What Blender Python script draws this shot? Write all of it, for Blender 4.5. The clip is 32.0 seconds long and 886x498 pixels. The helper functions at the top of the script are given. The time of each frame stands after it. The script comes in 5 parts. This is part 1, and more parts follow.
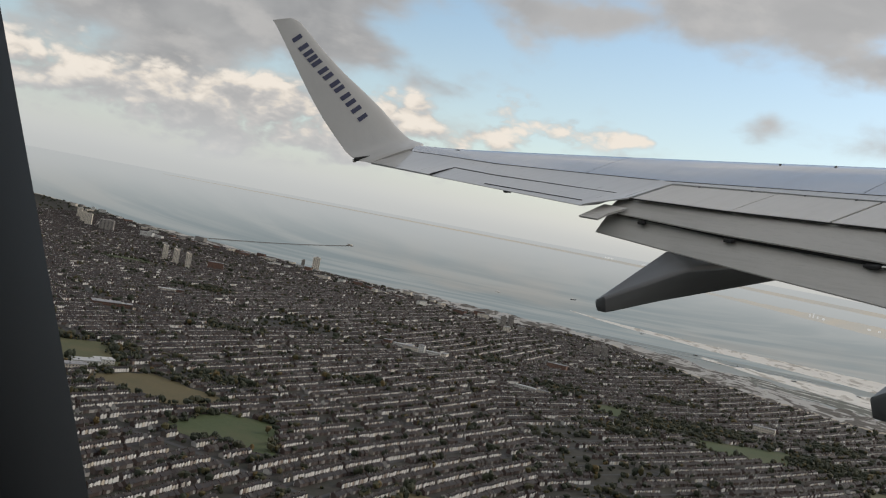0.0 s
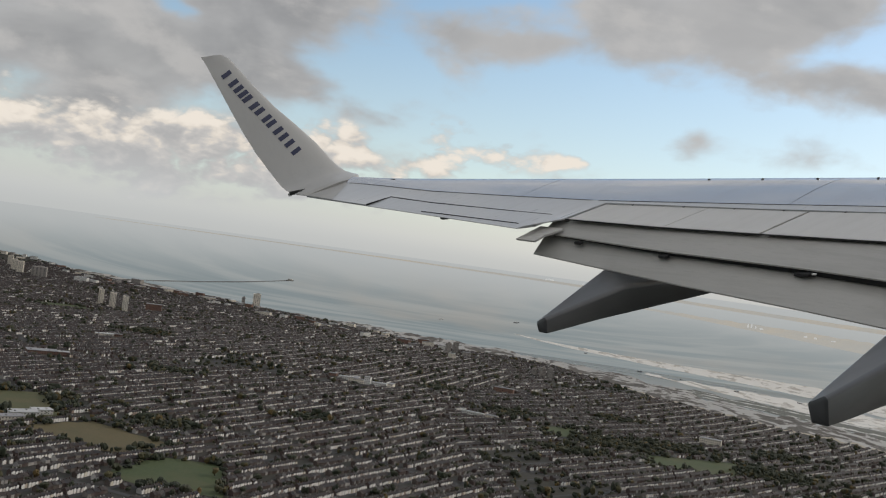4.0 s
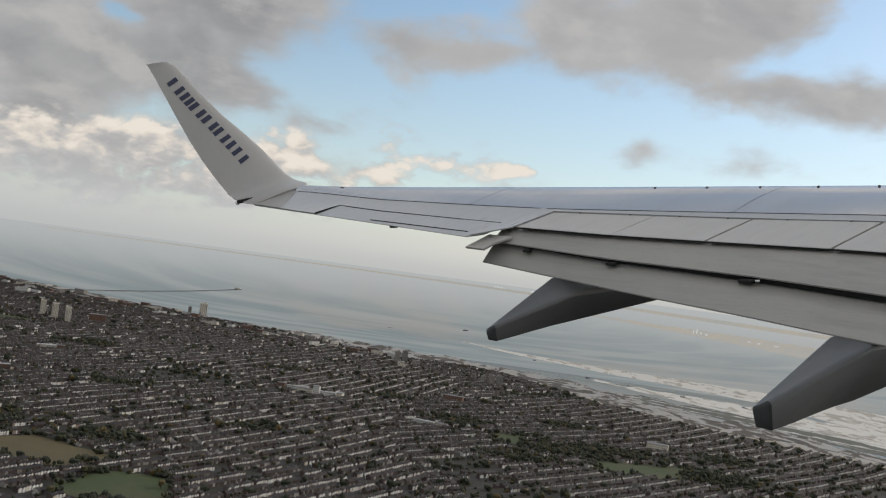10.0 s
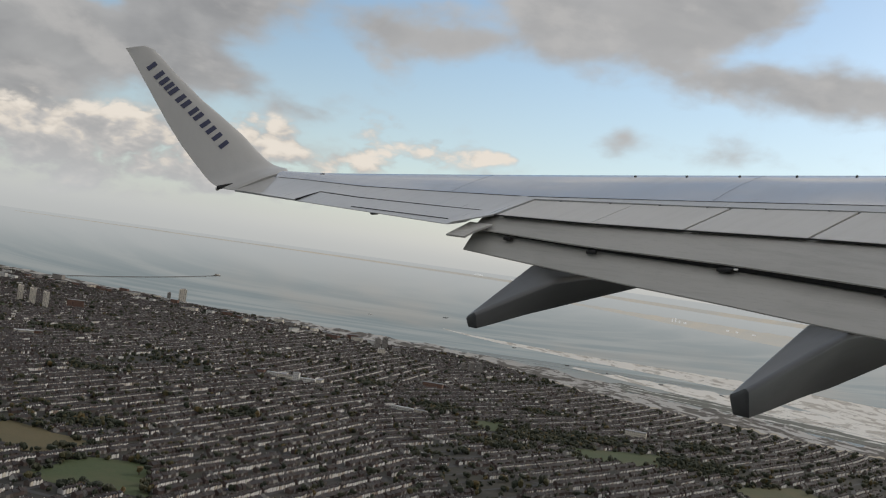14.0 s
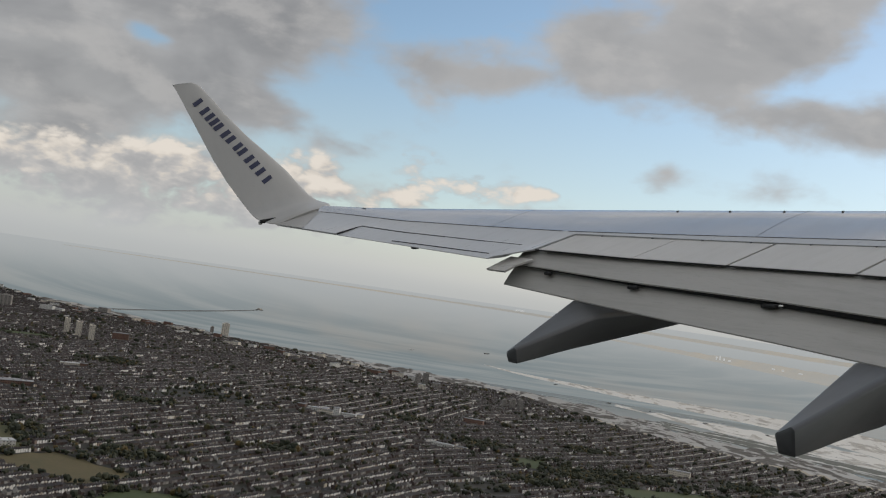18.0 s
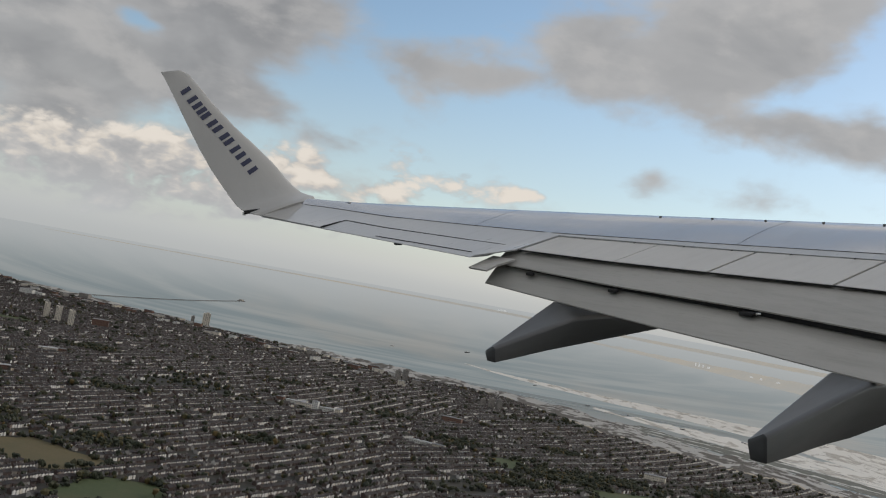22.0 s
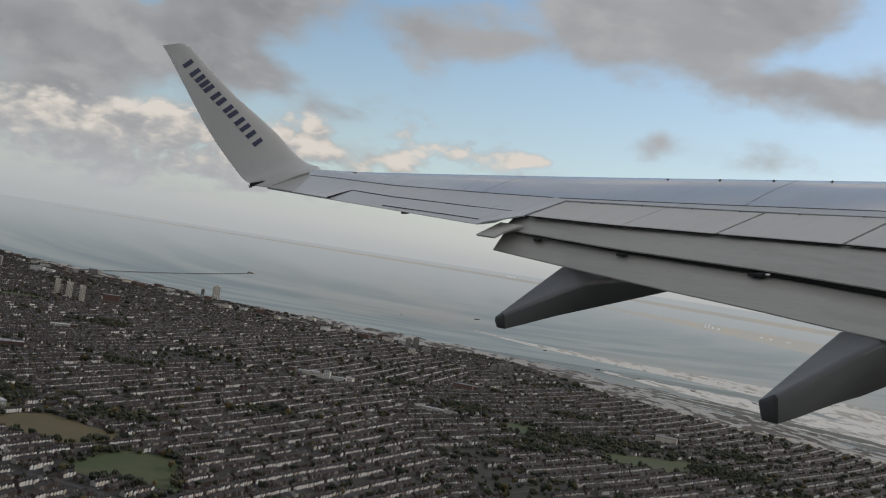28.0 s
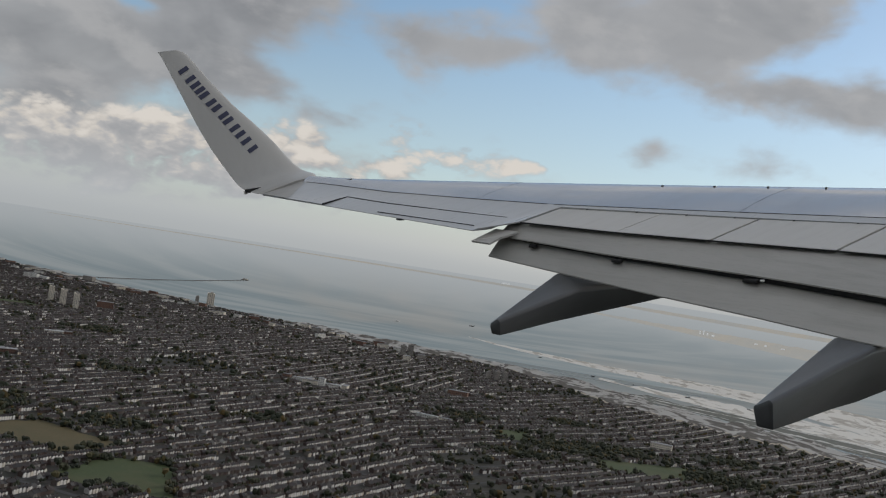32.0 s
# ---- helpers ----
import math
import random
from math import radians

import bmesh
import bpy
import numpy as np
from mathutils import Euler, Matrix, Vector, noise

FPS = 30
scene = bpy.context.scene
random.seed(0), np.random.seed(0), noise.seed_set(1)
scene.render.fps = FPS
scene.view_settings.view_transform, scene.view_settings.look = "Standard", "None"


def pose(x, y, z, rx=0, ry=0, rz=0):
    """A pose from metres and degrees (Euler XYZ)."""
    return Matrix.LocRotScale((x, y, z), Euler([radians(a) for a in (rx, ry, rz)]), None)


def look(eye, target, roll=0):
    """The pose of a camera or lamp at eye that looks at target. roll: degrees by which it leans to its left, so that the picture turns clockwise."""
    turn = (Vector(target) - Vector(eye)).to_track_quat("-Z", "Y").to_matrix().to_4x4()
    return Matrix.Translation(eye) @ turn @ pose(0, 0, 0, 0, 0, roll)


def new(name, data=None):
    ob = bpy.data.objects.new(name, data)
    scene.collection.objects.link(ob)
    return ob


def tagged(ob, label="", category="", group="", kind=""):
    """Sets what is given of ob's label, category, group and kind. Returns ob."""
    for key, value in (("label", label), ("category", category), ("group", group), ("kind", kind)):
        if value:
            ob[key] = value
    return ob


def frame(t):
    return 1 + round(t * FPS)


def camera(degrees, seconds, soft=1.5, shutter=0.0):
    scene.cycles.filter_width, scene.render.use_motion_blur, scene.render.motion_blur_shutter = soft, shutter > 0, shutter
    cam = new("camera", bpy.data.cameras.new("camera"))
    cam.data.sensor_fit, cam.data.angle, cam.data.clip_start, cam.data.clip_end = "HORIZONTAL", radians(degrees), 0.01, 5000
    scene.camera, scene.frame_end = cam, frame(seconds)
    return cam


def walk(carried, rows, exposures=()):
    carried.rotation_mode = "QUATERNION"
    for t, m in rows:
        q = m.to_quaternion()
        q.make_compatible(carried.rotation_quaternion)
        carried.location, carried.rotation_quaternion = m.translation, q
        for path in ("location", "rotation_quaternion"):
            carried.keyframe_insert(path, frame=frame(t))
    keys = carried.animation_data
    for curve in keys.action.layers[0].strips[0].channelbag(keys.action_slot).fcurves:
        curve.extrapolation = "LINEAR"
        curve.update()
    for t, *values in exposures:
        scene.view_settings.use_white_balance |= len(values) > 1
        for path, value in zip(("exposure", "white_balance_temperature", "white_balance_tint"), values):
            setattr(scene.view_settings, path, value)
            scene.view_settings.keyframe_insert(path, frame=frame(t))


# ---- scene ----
# ---- camera and its way ----
cam = camera(47.8, 32.0, soft=1.15)
LAND = 2.1
ALT = 150.0 * LAND
# the aircraft, and the passenger in it, lean this far over the land
BANK = -1.9
LEAN = pose(0, 0, ALT, 0, BANK, 0)
PATH = [
    (0.0, -0.0256, 0.0360, 0.0094, 88.69, -8.80, 5.11),
    (0.5, -0.012, 0.027, 0.009, 89.76, -8.57, 3.63),
    (1.0, -0.008, 0.006, 0.010, 91.39, -6.55, -0.33),
    (1.5, -0.017, 0.026, 0.012, 92.17, -5.73, 0.06),
    (2.0, -0.015, 0.021, 0.009, 92.83, -4.92, 0.67),
    (2.5, -0.016, 0.021, 0.008, 92.18, -2.77, 2.70),
    (3.0, -0.010, 0.021, 0.007, 91.13, -2.86, 2.59),
    (3.5, -0.008, 0.015, 0.007, 90.60, -5.59, 2.23),
    (5.5, -0.014, 0.015, 0.010, 91.61, -5.68, 0.66),
    (6.0, -0.012, 0.010, 0.010, 91.39, -5.50, 0.54),
    (6.5, -0.009, 0.009, 0.007, 91.20, -4.73, 0.13),
    (7.0, -0.015, 0.015, 0.012, 90.88, -4.27, -0.20),
    (7.5, -0.012, 0.011, 0.010, 91.20, -4.86, -0.48),
    (8.0, -0.013, 0.011, 0.011, 91.03, -4.59, -0.65),
    (8.5, -0.017, 0.014, 0.013, 91.36, -5.38, -0.92),
    (9.0, -0.013, 0.006, 0.010, 91.85, -5.22, -1.05),
    (9.5, -0.009, -0.002, 0.007, 91.92, -5.47, -1.14),
    (10.0, -0.013, 0.008, 0.011, 91.52, -5.69, -1.27),
    (10.5, -0.012, 0.004, 0.009, 91.00, -6.12, -1.46),
    (11.0, -0.014, 0.006, 0.011, 90.31, -5.44, -1.67),
    (11.5, -0.005, -0.006, 0.009, 90.20, -5.13, -1.67),
    (12.0, -0.014, 0.011, 0.010, 90.69, -6.18, -1.65),
    (12.5, -0.010, 0.004, 0.009, 90.99, -6.60, -1.98),
    (13.0, -0.012, 0.002, 0.008, 91.05, -6.33, -2.38),
    (13.5, -0.013, 0.006, 0.009, 90.76, -6.03, -2.65),
    (15.5, 0.002, 0.001, 0.001, 91.70, -6.71, -0.04),
    (16.0, 0.009, 0.009, 0.002, 91.44, -7.15, 0.54),
    (16.5, 0.003, 0.003, -0.003, 91.49, -7.17, 0.34),
    (17.0, -0.001, 0.015, 0.003, 91.99, -7.01, 0.14),
    (17.5, 0.002, 0.013, 0.004, 92.43, -6.53, 0.21),
    (18.0, -0.002, 0.009, -0.003, 92.69, -6.33, -0.03),
    (18.5, 0.009, -0.001, -0.013, 92.66, -5.96, -0.08),
    (19.0, 0.002, 0.002, -0.005, 92.71, -5.92, -0.28),
    (19.5, 0.003, -0.008, -0.012, 92.92, -5.92, -0.38),
    (20.0, 0.003, 0.002, -0.005, 92.89, -5.84, -0.28),
    (20.5, 0.010, -0.010, -0.003, 92.62, -5.92, -0.52),
    (21.0, 0.006, -0.015, -0.007, 92.68, -5.99, -0.77),
    (21.5, 0.014, -0.019, -0.014, 92.78, -7.01, -0.76),
    (22.0, 0.017, -0.024, -0.007, 92.68, -8.29, -1.03),
    (22.5, 0.017, -0.022, -0.017, 92.49, -8.82, -1.05),
    (23.0, 0.009, -0.005, -0.009, 92.07, -9.07, -1.27),
    (23.5, 0.012, -0.022, -0.006, 92.42, -8.67, -1.39),
    (24.0, 0.004, -0.021, -0.009, 92.45, -8.03, -1.37),
    (24.5, 0.011, -0.022, -0.015, 92.06, -7.22, -1.16),
    (25.0, 0.009, -0.016, -0.009, 91.46, -6.06, -1.09),
    (25.5, 0.004, -0.002, -0.011, 90.90, -6.38, -1.07),
    (27.5, 0.012, -0.011, -0.013, 90.63, -6.28, -0.84),
    (28.0, 0.021, -0.006, -0.005, 90.77, -6.99, -0.54),
    (28.5, 0.018, -0.013, -0.014, 90.87, -7.49, -0.49),
    (29.0, 0.013, -0.017, -0.010, 91.02, -7.13, -0.98),
    (29.5, 0.011, -0.026, -0.007, 91.37, -7.05, -1.58),
    (30.0, 0.015, -0.023, -0.009, 91.61, -7.71, -1.36),
    (30.5, 0.019, -0.017, -0.011, 91.70, -7.71, -1.06),
    (31.0, 0.015, -0.016, -0.009, 91.48, -7.65, -0.84),
    (31.5, 0.026, -0.013, -0.010, 91.31, -7.18, -0.81),
    (32.0, 0.015, -0.018, -0.009, 91.19, -6.96, -0.84),
]
EXPOSURES = [(0.0, 0.06, 6570, 11.5), (8.0, 0.0, 6570, 11.5), (13.5, -0.03, 6570, 11.5), (15.5, -0.12, 6520, 11.5), (25.5, -0.10, 6470, 11.5), (28.0, -0.24, 6370, 11.5), (32.0, -0.26, 6320, 11.5)]
walk(cam, [(t, LEAN @ pose(x, y, z, rx, ry, rz)) for t, x, y, z, rx, ry, rz in PATH], EXPOSURES)


def spread(r):
    """Distance in metres of a place r units off in the land's plan: true near by, drawn in towards the horizon."""
    return r * LAND if r < 1500 else 1500 * LAND + (4980 - 1500 * LAND) * (1 - math.exp(-(r - 1500) * LAND / (4980 - 1500 * LAND)))


# ---- world, sun ----
SUN_AZ, SUN_EL = 58.0, 26.0


class Nodes:
    """Small helper to write node trees line by line."""

    def __init__(self, tree):
        self.tree = tree
        tree.nodes.clear()

    def add(self, kind, **sockets):
        n = self.tree.nodes.new(kind)
        for k, v in sockets.items():
            self.plug(n, k, v)
        return n

    def plug(self, n, k, v):
        s = n.inputs[int(k[1:])] if k[0] == "i" and k[1:].isdigit() else n.inputs[k]
        if isinstance(v, bpy.types.NodeSocket):
            self.tree.links.new(v, s)
        elif v is not None:
            s.default_value = v

    def math(self, op, a, b=None, c=None, clamp=False):
        n = self.tree.nodes.new("ShaderNodeMath")
        n.operation, n.use_clamp = op, clamp
        for k, v in enumerate((a, b, c)):
            if v is not None:
                self.plug(n, "i%d" % k, v)
        return n.outputs[0]

    def noise(self, vec, scale, detail=4.0, rough=0.55, distortion=0.0):
        n = self.tree.nodes.new("ShaderNodeTexNoise")
        if vec is not None:
            self.plug(n, "Vector", vec)
        n.inputs["Scale"].default_value = scale
        n.inputs["Detail"].default_value = detail
        n.inputs["Roughness"].default_value = rough
        n.inputs["Distortion"].default_value = distortion
        return n

    def ramp(self, fac, *stops):
        n = self.tree.nodes.new("ShaderNodeValToRGB")
        el = n.color_ramp.elements
        while len(el) < len(stops):
            el.new(0.5)
        for e, (p, c) in zip(el, stops):
            e.position = p
            e.color = (*c, 1) if isinstance(c, tuple) else (c, c, c, 1)
        self.plug(n, "Fac", fac)
        return n.outputs["Color"]

    def mix(self, fac, a, b, blend="MIX"):
        n = self.tree.nodes.new("ShaderNodeMix")
        n.data_type, n.blend_type = "RGBA", blend
        self.plug(n, "i0", fac)
        for k, v in (("i6", a), ("i7", b)):
            self.plug(n, k, (*v, 1) if isinstance(v, tuple) and len(v) == 3 else v)
        return n.outputs[2]

    def place(self):
        """World place in the units of the land's plan."""
        v = self.add("ShaderNodeVectorMath", i0=self.add("ShaderNodeNewGeometry").outputs["Position"], i1=(1 / LAND,) * 3)
        v.operation = "MULTIPLY"
        return v.outputs[0]

    def smooth(self, x, lo, hi):
        n = self.tree.nodes.new("ShaderNodeMapRange")
        n.interpolation_type = "SMOOTHSTEP"
        self.plug(n, "Value", x)
        n.inputs["From Min"].default_value, n.inputs["From Max"].default_value = lo, hi
        return n.outputs[0]


def build_world():
    w = bpy.data.worlds.new("world")
    scene.world = w
    w.use_nodes = True
    n = Nodes(w.node_tree)
    sky = n.add("ShaderNodeTexSky")
    sky.sky_type, sky.sun_disc = "NISHITA", False
    sky.sun_elevation, sky.sun_rotation = radians(SUN_EL), radians(SUN_AZ)
    sky.altitude, sky.air_density, sky.dust_density, sky.ozone_density = 150, 1.0, 0.6, 1.5
    plumb = n.add("ShaderNodeTexCoord").outputs["Generated"]
    height = n.math("MULTIPLY", n.math("ARCSINE", n.add("ShaderNodeSeparateXYZ", Vector=plumb).outputs[2]), 57.2958)
    # the cloud decks lie askew to the horizon
    way = n.add("ShaderNodeMapping", Vector=plumb, Rotation=(0, radians(-BANK), 0)).outputs[0]
    sep = n.add("ShaderNodeSeparateXYZ", Vector=way)
    az0 = n.math("MULTIPLY", n.math("ARCTAN2", sep.outputs[0], sep.outputs[1]), 57.2958)
    el0 = n.math("MULTIPLY", n.math("ARCSINE", sep.outputs[2]), 57.2958)
    # ragged edges: bend the bearings of the cloud masses
    squash = n.add("ShaderNodeVectorMath", i0=way, i1=(1.0, 1.0, 1.9))
    squash.operation = "MULTIPLY"
    vec = squash.outputs[0]
    warp = n.add("ShaderNodeSeparateColor", Color=n.noise(vec, 5.5, 4.0, 0.55).outputs["Color"])
    az = n.math("ADD", az0, n.math("MULTIPLY", n.math("SUBTRACT", warp.outputs[0], 0.5), 7.0))
    el = n.math("ADD", el0, n.math("MULTIPLY", n.math("SUBTRACT", warp.outputs[1], 0.5), 3.4))

    def gather(masses):
        total = None
        for a, e, ra, re, k in masses:
            d = n.math("ADD", n.math("POWER", n.math("ABSOLUTE", n.math("DIVIDE", n.math("SUBTRACT", az, a), ra)), 2.0),
                       n.math("POWER", n.math("ABSOLUTE", n.math("DIVIDE", n.math("SUBTRACT", el, e), re)), 2.0))
            g = n.math("MULTIPLY", n.math("POWER", 2.718, n.math("MULTIPLY", d, -1.0)), k)
            total = g if total is None else n.math("ADD", total, g)
        return total

    # high grey masses: bearing, height, half width, half height, weight
    high = gather((
        (-25, 13.6, 9, 3.6, 1.25), (-15.5, 15.2, 6.5, 2.6, 1.2), (-9.6, 14.6, 3.0, 2.4, 1.0), (-22, 9.6, 7.5, 1.9, 1.25), (-21, 6.0, 11, 2.4, 0.75), (-14.2, 10.4, 4.2, 1.9, 0.95), (-17.6, 12.2, 1.3, 0.7, -0.95),
        (-9.8, 9.2, 3.6, 1.0, 0.62), (-6.6, 8.0, 2.2, 0.7, 0.5), (-10.5, 12.0, 2.0, 1.0, 0.35), (-16, 20, 16, 4, 0.9), (-2.5, 16.4, 2.6, 2.0, -0.5),
        (-2.6, 12.7, 2.0, 1.5, 0.85), (1.4, 12.6, 3.0, 1.3, 1.05), (7.4, 14.4, 3.2, 2.0, 1.1), (13.6, 14.6, 4.4, 2.9, 1.45), (17.2, 16.2, 4.2, 2.6, 1.3), (20.4, 18.6, 3.6, 2.0, 1.0), (23.4, 15.0, 2.2, 1.9, -0.7),
        (18.5, 10.9, 4.6, 1.25, 1.0), (24.5, 11.4, 3.0, 1.6, 0.9), (11.2, 8.2, 1.1, 0.8, 0.62), (17.0, 8.4, 1.6, 0.6, 0.40), (31, 10, 6, 2.4, 0.8),
        (75, 25, 36, 10, 0.8), (-80, 28, 38, 16, 1.1), (120, 30, 40, 26, 1.4), (170, 30, 40, 28, 1.4), (-140, 30, 50, 26, 1.4), (0, 62, 70, 8, 0.9), (0, 80, 200, 9, 0.95), (2, 36, 34, 10, 0.62), (27, 37, 9, 3.2, 0.8), (14, 33, 7, 1.2, 0.5), (48, 29, 18, 5, 0.9), (-44, 40, 18, 7, 0.9)))
    fine = n.noise(vec, 9.0, 8.0, 0.56, 0.15).outputs["Fac"]
    coarse = n.noise(vec, 15.0, 3.0, 0.5, 0.4).outputs["Fac"]
    body = n.math("ADD", high, n.math("MULTIPLY", n.math("SUBTRACT", fine, 0.5), 1.9))
    body = n.math("ADD", body, n.math("MULTIPLY", n.math("SUBTRACT", coarse, 0.5), 1.1))
    mask = n.math("MULTIPLY", n.smooth(body, 0.16, 0.98), 0.97)
    thick = n.smooth(body, 0.35, 1.7)
    slow = n.noise(vec, 7.0, 4.0, 0.5, 0.6).outputs["Fac"]
    step = n.add("ShaderNodeVectorMath", i0=vec, i1=(0.020, 0.004, 0.034))
    step.operation = "ADD"
    lift = n.noise(step.outputs[0], 9.0, 8.0, 0.56, 0.15).outputs["Fac"]
    facing = n.math("ADD", 0.5, n.math("MULTIPLY", n.math("SUBTRACT", fine, lift), 2.4), clamp=True)
    dark = n.mix(n.smooth(slow, 0.34, 0.66), (0.285, 0.29, 0.295), (0.40, 0.405, 0.402))
    grey = n.mix(n.smooth(az0, -7.0, 4.0), dark, n.mix(n.smooth(slow, 0.3, 0.7), (0.335, 0.34, 0.342), (0.445, 0.445, 0.438)))
    grey = n.mix(n.smooth(sep.outputs[1], 0.35, -0.35), grey, (0.17, 0.175, 0.18))
    # the clouds overhead are thinner and let more light through
    grey = n.mix(n.smooth(el0, 20.0, 30.0), grey, n.mix(n.smooth(slow, 0.35, 0.65), (0.62, 0.61, 0.59), (0.88, 0.85, 0.80)))
    grey = n.mix(n.math("MULTIPLY", n.smooth(facing, 0.40, 0.95), n.math("MULTIPLY", n.smooth(el0, 26.0, 20.0), 0.55)), grey, (0.55, 0.54, 0.52))
    grey = n.mix(n.math("MULTIPLY", n.math("SUBTRACT", 1.0, thick), 0.5), grey, (0.50, 0.505, 0.505))

    # low cumulus that catch the sun: rounded heaps with cream tops and grey feet
    low = gather(((-23, 4.8, 6, 1.7, 0.95), (-17.5, 5.5, 5, 1.5, 1.0), (-12, 5.0, 4.0, 1.3, 0.8), (-8.8, 6.4, 1.6, 1.3, 0.8), (-5.4, 5.2, 2.4, 0.8, 0.75), (-3.0, 6.8, 1.6, 1.4, 1.0), (0.2, 5.9, 2.4, 0.75, 0.9), (2.9, 6.1, 1.1, 0.6, 0.75), (4.7, 6.3, 0.9, 0.45, 0.7), (7.0, 5.4, 2.0, 0.4, 0.5), (-12, 3.2, 14, 1.0, 0.75), (8, 2.6, 10, 0.8, 0.55), (-34, 6, 10, 2.0, 0.9)))

    def heaps(v):
        total = None
        for scale, weight in ((13.0, 1.0), (29.0, 0.55), (61.0, 0.28), (130.0, 0.12)):
            f = n.math("ABSOLUTE", n.math("SUBTRACT", n.math("MULTIPLY", n.noise(v, scale, 0.0, 0.5, 0.25).outputs["Fac"], 2.0), 1.0))
            f = n.math("MULTIPLY", f, weight)
            total = f if total is None else n.math("ADD", total, f)
        return total

    puff = heaps(vec)
    step = n.add("ShaderNodeVectorMath", i0=vec, i1=(-0.010, 0.002, 0.024))
    step.operation = "ADD"
    low_body = n.math("ADD", low, n.math("MULTIPLY", n.math("SUBTRACT", puff, 0.50), n.math("MULTIPLY", n.smooth(low, 0.05, 0.55), 1.35)))
    wisps = n.noise(vec, 52.0, 6.0, 0.65, 0.3).outputs["Fac"]
    low_body = n.math("ADD", low_body, n.math("MULTIPLY", n.math("SUBTRACT", wisps, 0.5), n.math("MULTIPLY", n.smooth(low, 0.05, 0.55), 0.9)))
    low_mask = n.smooth(low_body, 0.22, 0.95)
    shade = n.math("ADD", n.smooth(el0, 2.4, 7.2), n.math("MULTIPLY", n.math("SUBTRACT", puff, heaps(step.outputs[0])), 1.5))
    shade = n.math("ADD", shade, n.math("ADD", n.math("MULTIPLY", n.math("SUBTRACT", slow, 0.5), 0.9), n.math("MULTIPLY", n.math("SUBTRACT", wisps, 0.5), 0.8)))
    cream = n.ramp(n.smooth(shade, -0.1, 1.3), (0.0, (0.42, 0.425, 0.425)), (0.45, (0.545, 0.535, 0.515)), (0.75, (0.70, 0.655, 0.585)), (1.0, (0.82, 0.765, 0.68)))
    cloud = n.mix(low_mask, grey, cream)
    mask = n.math("SUBTRACT", 1.0, n.math("MULTIPLY", n.math("SUBTRACT", 1.0, mask), n.math("SUBTRACT", 1.0, low_mask)))
    veil = n.smooth(height, 5.0, 0.4)
    haze = n.mix(n.smooth(az0, -20.0, 16.0), (0.535, 0.558, 0.562), (0.625, 0.635, 0.612))
    haze = n.mix(n.math("MULTIPLY", n.smooth(height, 1.5, -0.1), 0.8), haze, (0.47, 0.495, 0.495))
    clear = n.add("ShaderNodeBackground", Color=n.mix(n.math("ADD", n.math("MULTIPLY", n.smooth(el0, 16.0, 2.0), 0.35), n.math("MULTIPLY", n.smooth(el0, 17.0, 28.0), 0.45)), n.mix(1.0, sky.outputs[0], (0.975, 1.0, 0.96), "MULTIPLY"), (4.35, 4.62, 4.75)), Strength=0.135)
    over = n.add("ShaderNodeBackground", Color=cloud, Strength=1.0)
    mist = n.add("ShaderNodeBackground", Color=haze, Strength=1.0)
    a = n.add("ShaderNodeMixShader", i0=mask, i1=clear.outputs[0], i2=over.outputs[0])
    b = n.add("ShaderNodeMixShader", i0=n.math("MULTIPLY", veil, 0.93), i1=a.outputs[0], i2=mist.outputs[0])
    n.add("ShaderNodeOutputWorld", Surface=b.outputs[0])


build_world()
sun = new("sun", bpy.data.lights.new("sun", "SUN"))
sun.data.energy, sun.data.angle, sun.data.color = 1.2, radians(6), (1.0, 0.90, 0.76)
sa, se = radians(SUN_AZ), radians(SUN_EL)
sun.matrix_world = look((0, 0, 400), (-math.sin(sa) * math.cos(se), -math.cos(sa) * math.cos(se), 400 - math.sin(se)))

# ---- materials ----
def material(name, build):
    m = bpy.data.materials.new(name)
    m.use_nodes = True
    n = Nodes(m.node_tree)
    shader = n.add("ShaderNodeBsdfPrincipled")
    n.add("ShaderNodeOutputMaterial", Surface=shader.outputs[0])
    build(n, shader)
    return m


def relief(n, shader, height, strength, distance):
    b = n.add("ShaderNodeBump", Height=height, Strength=strength, Distance=distance)
    n.plug(shader, "Normal", b.outputs[0])


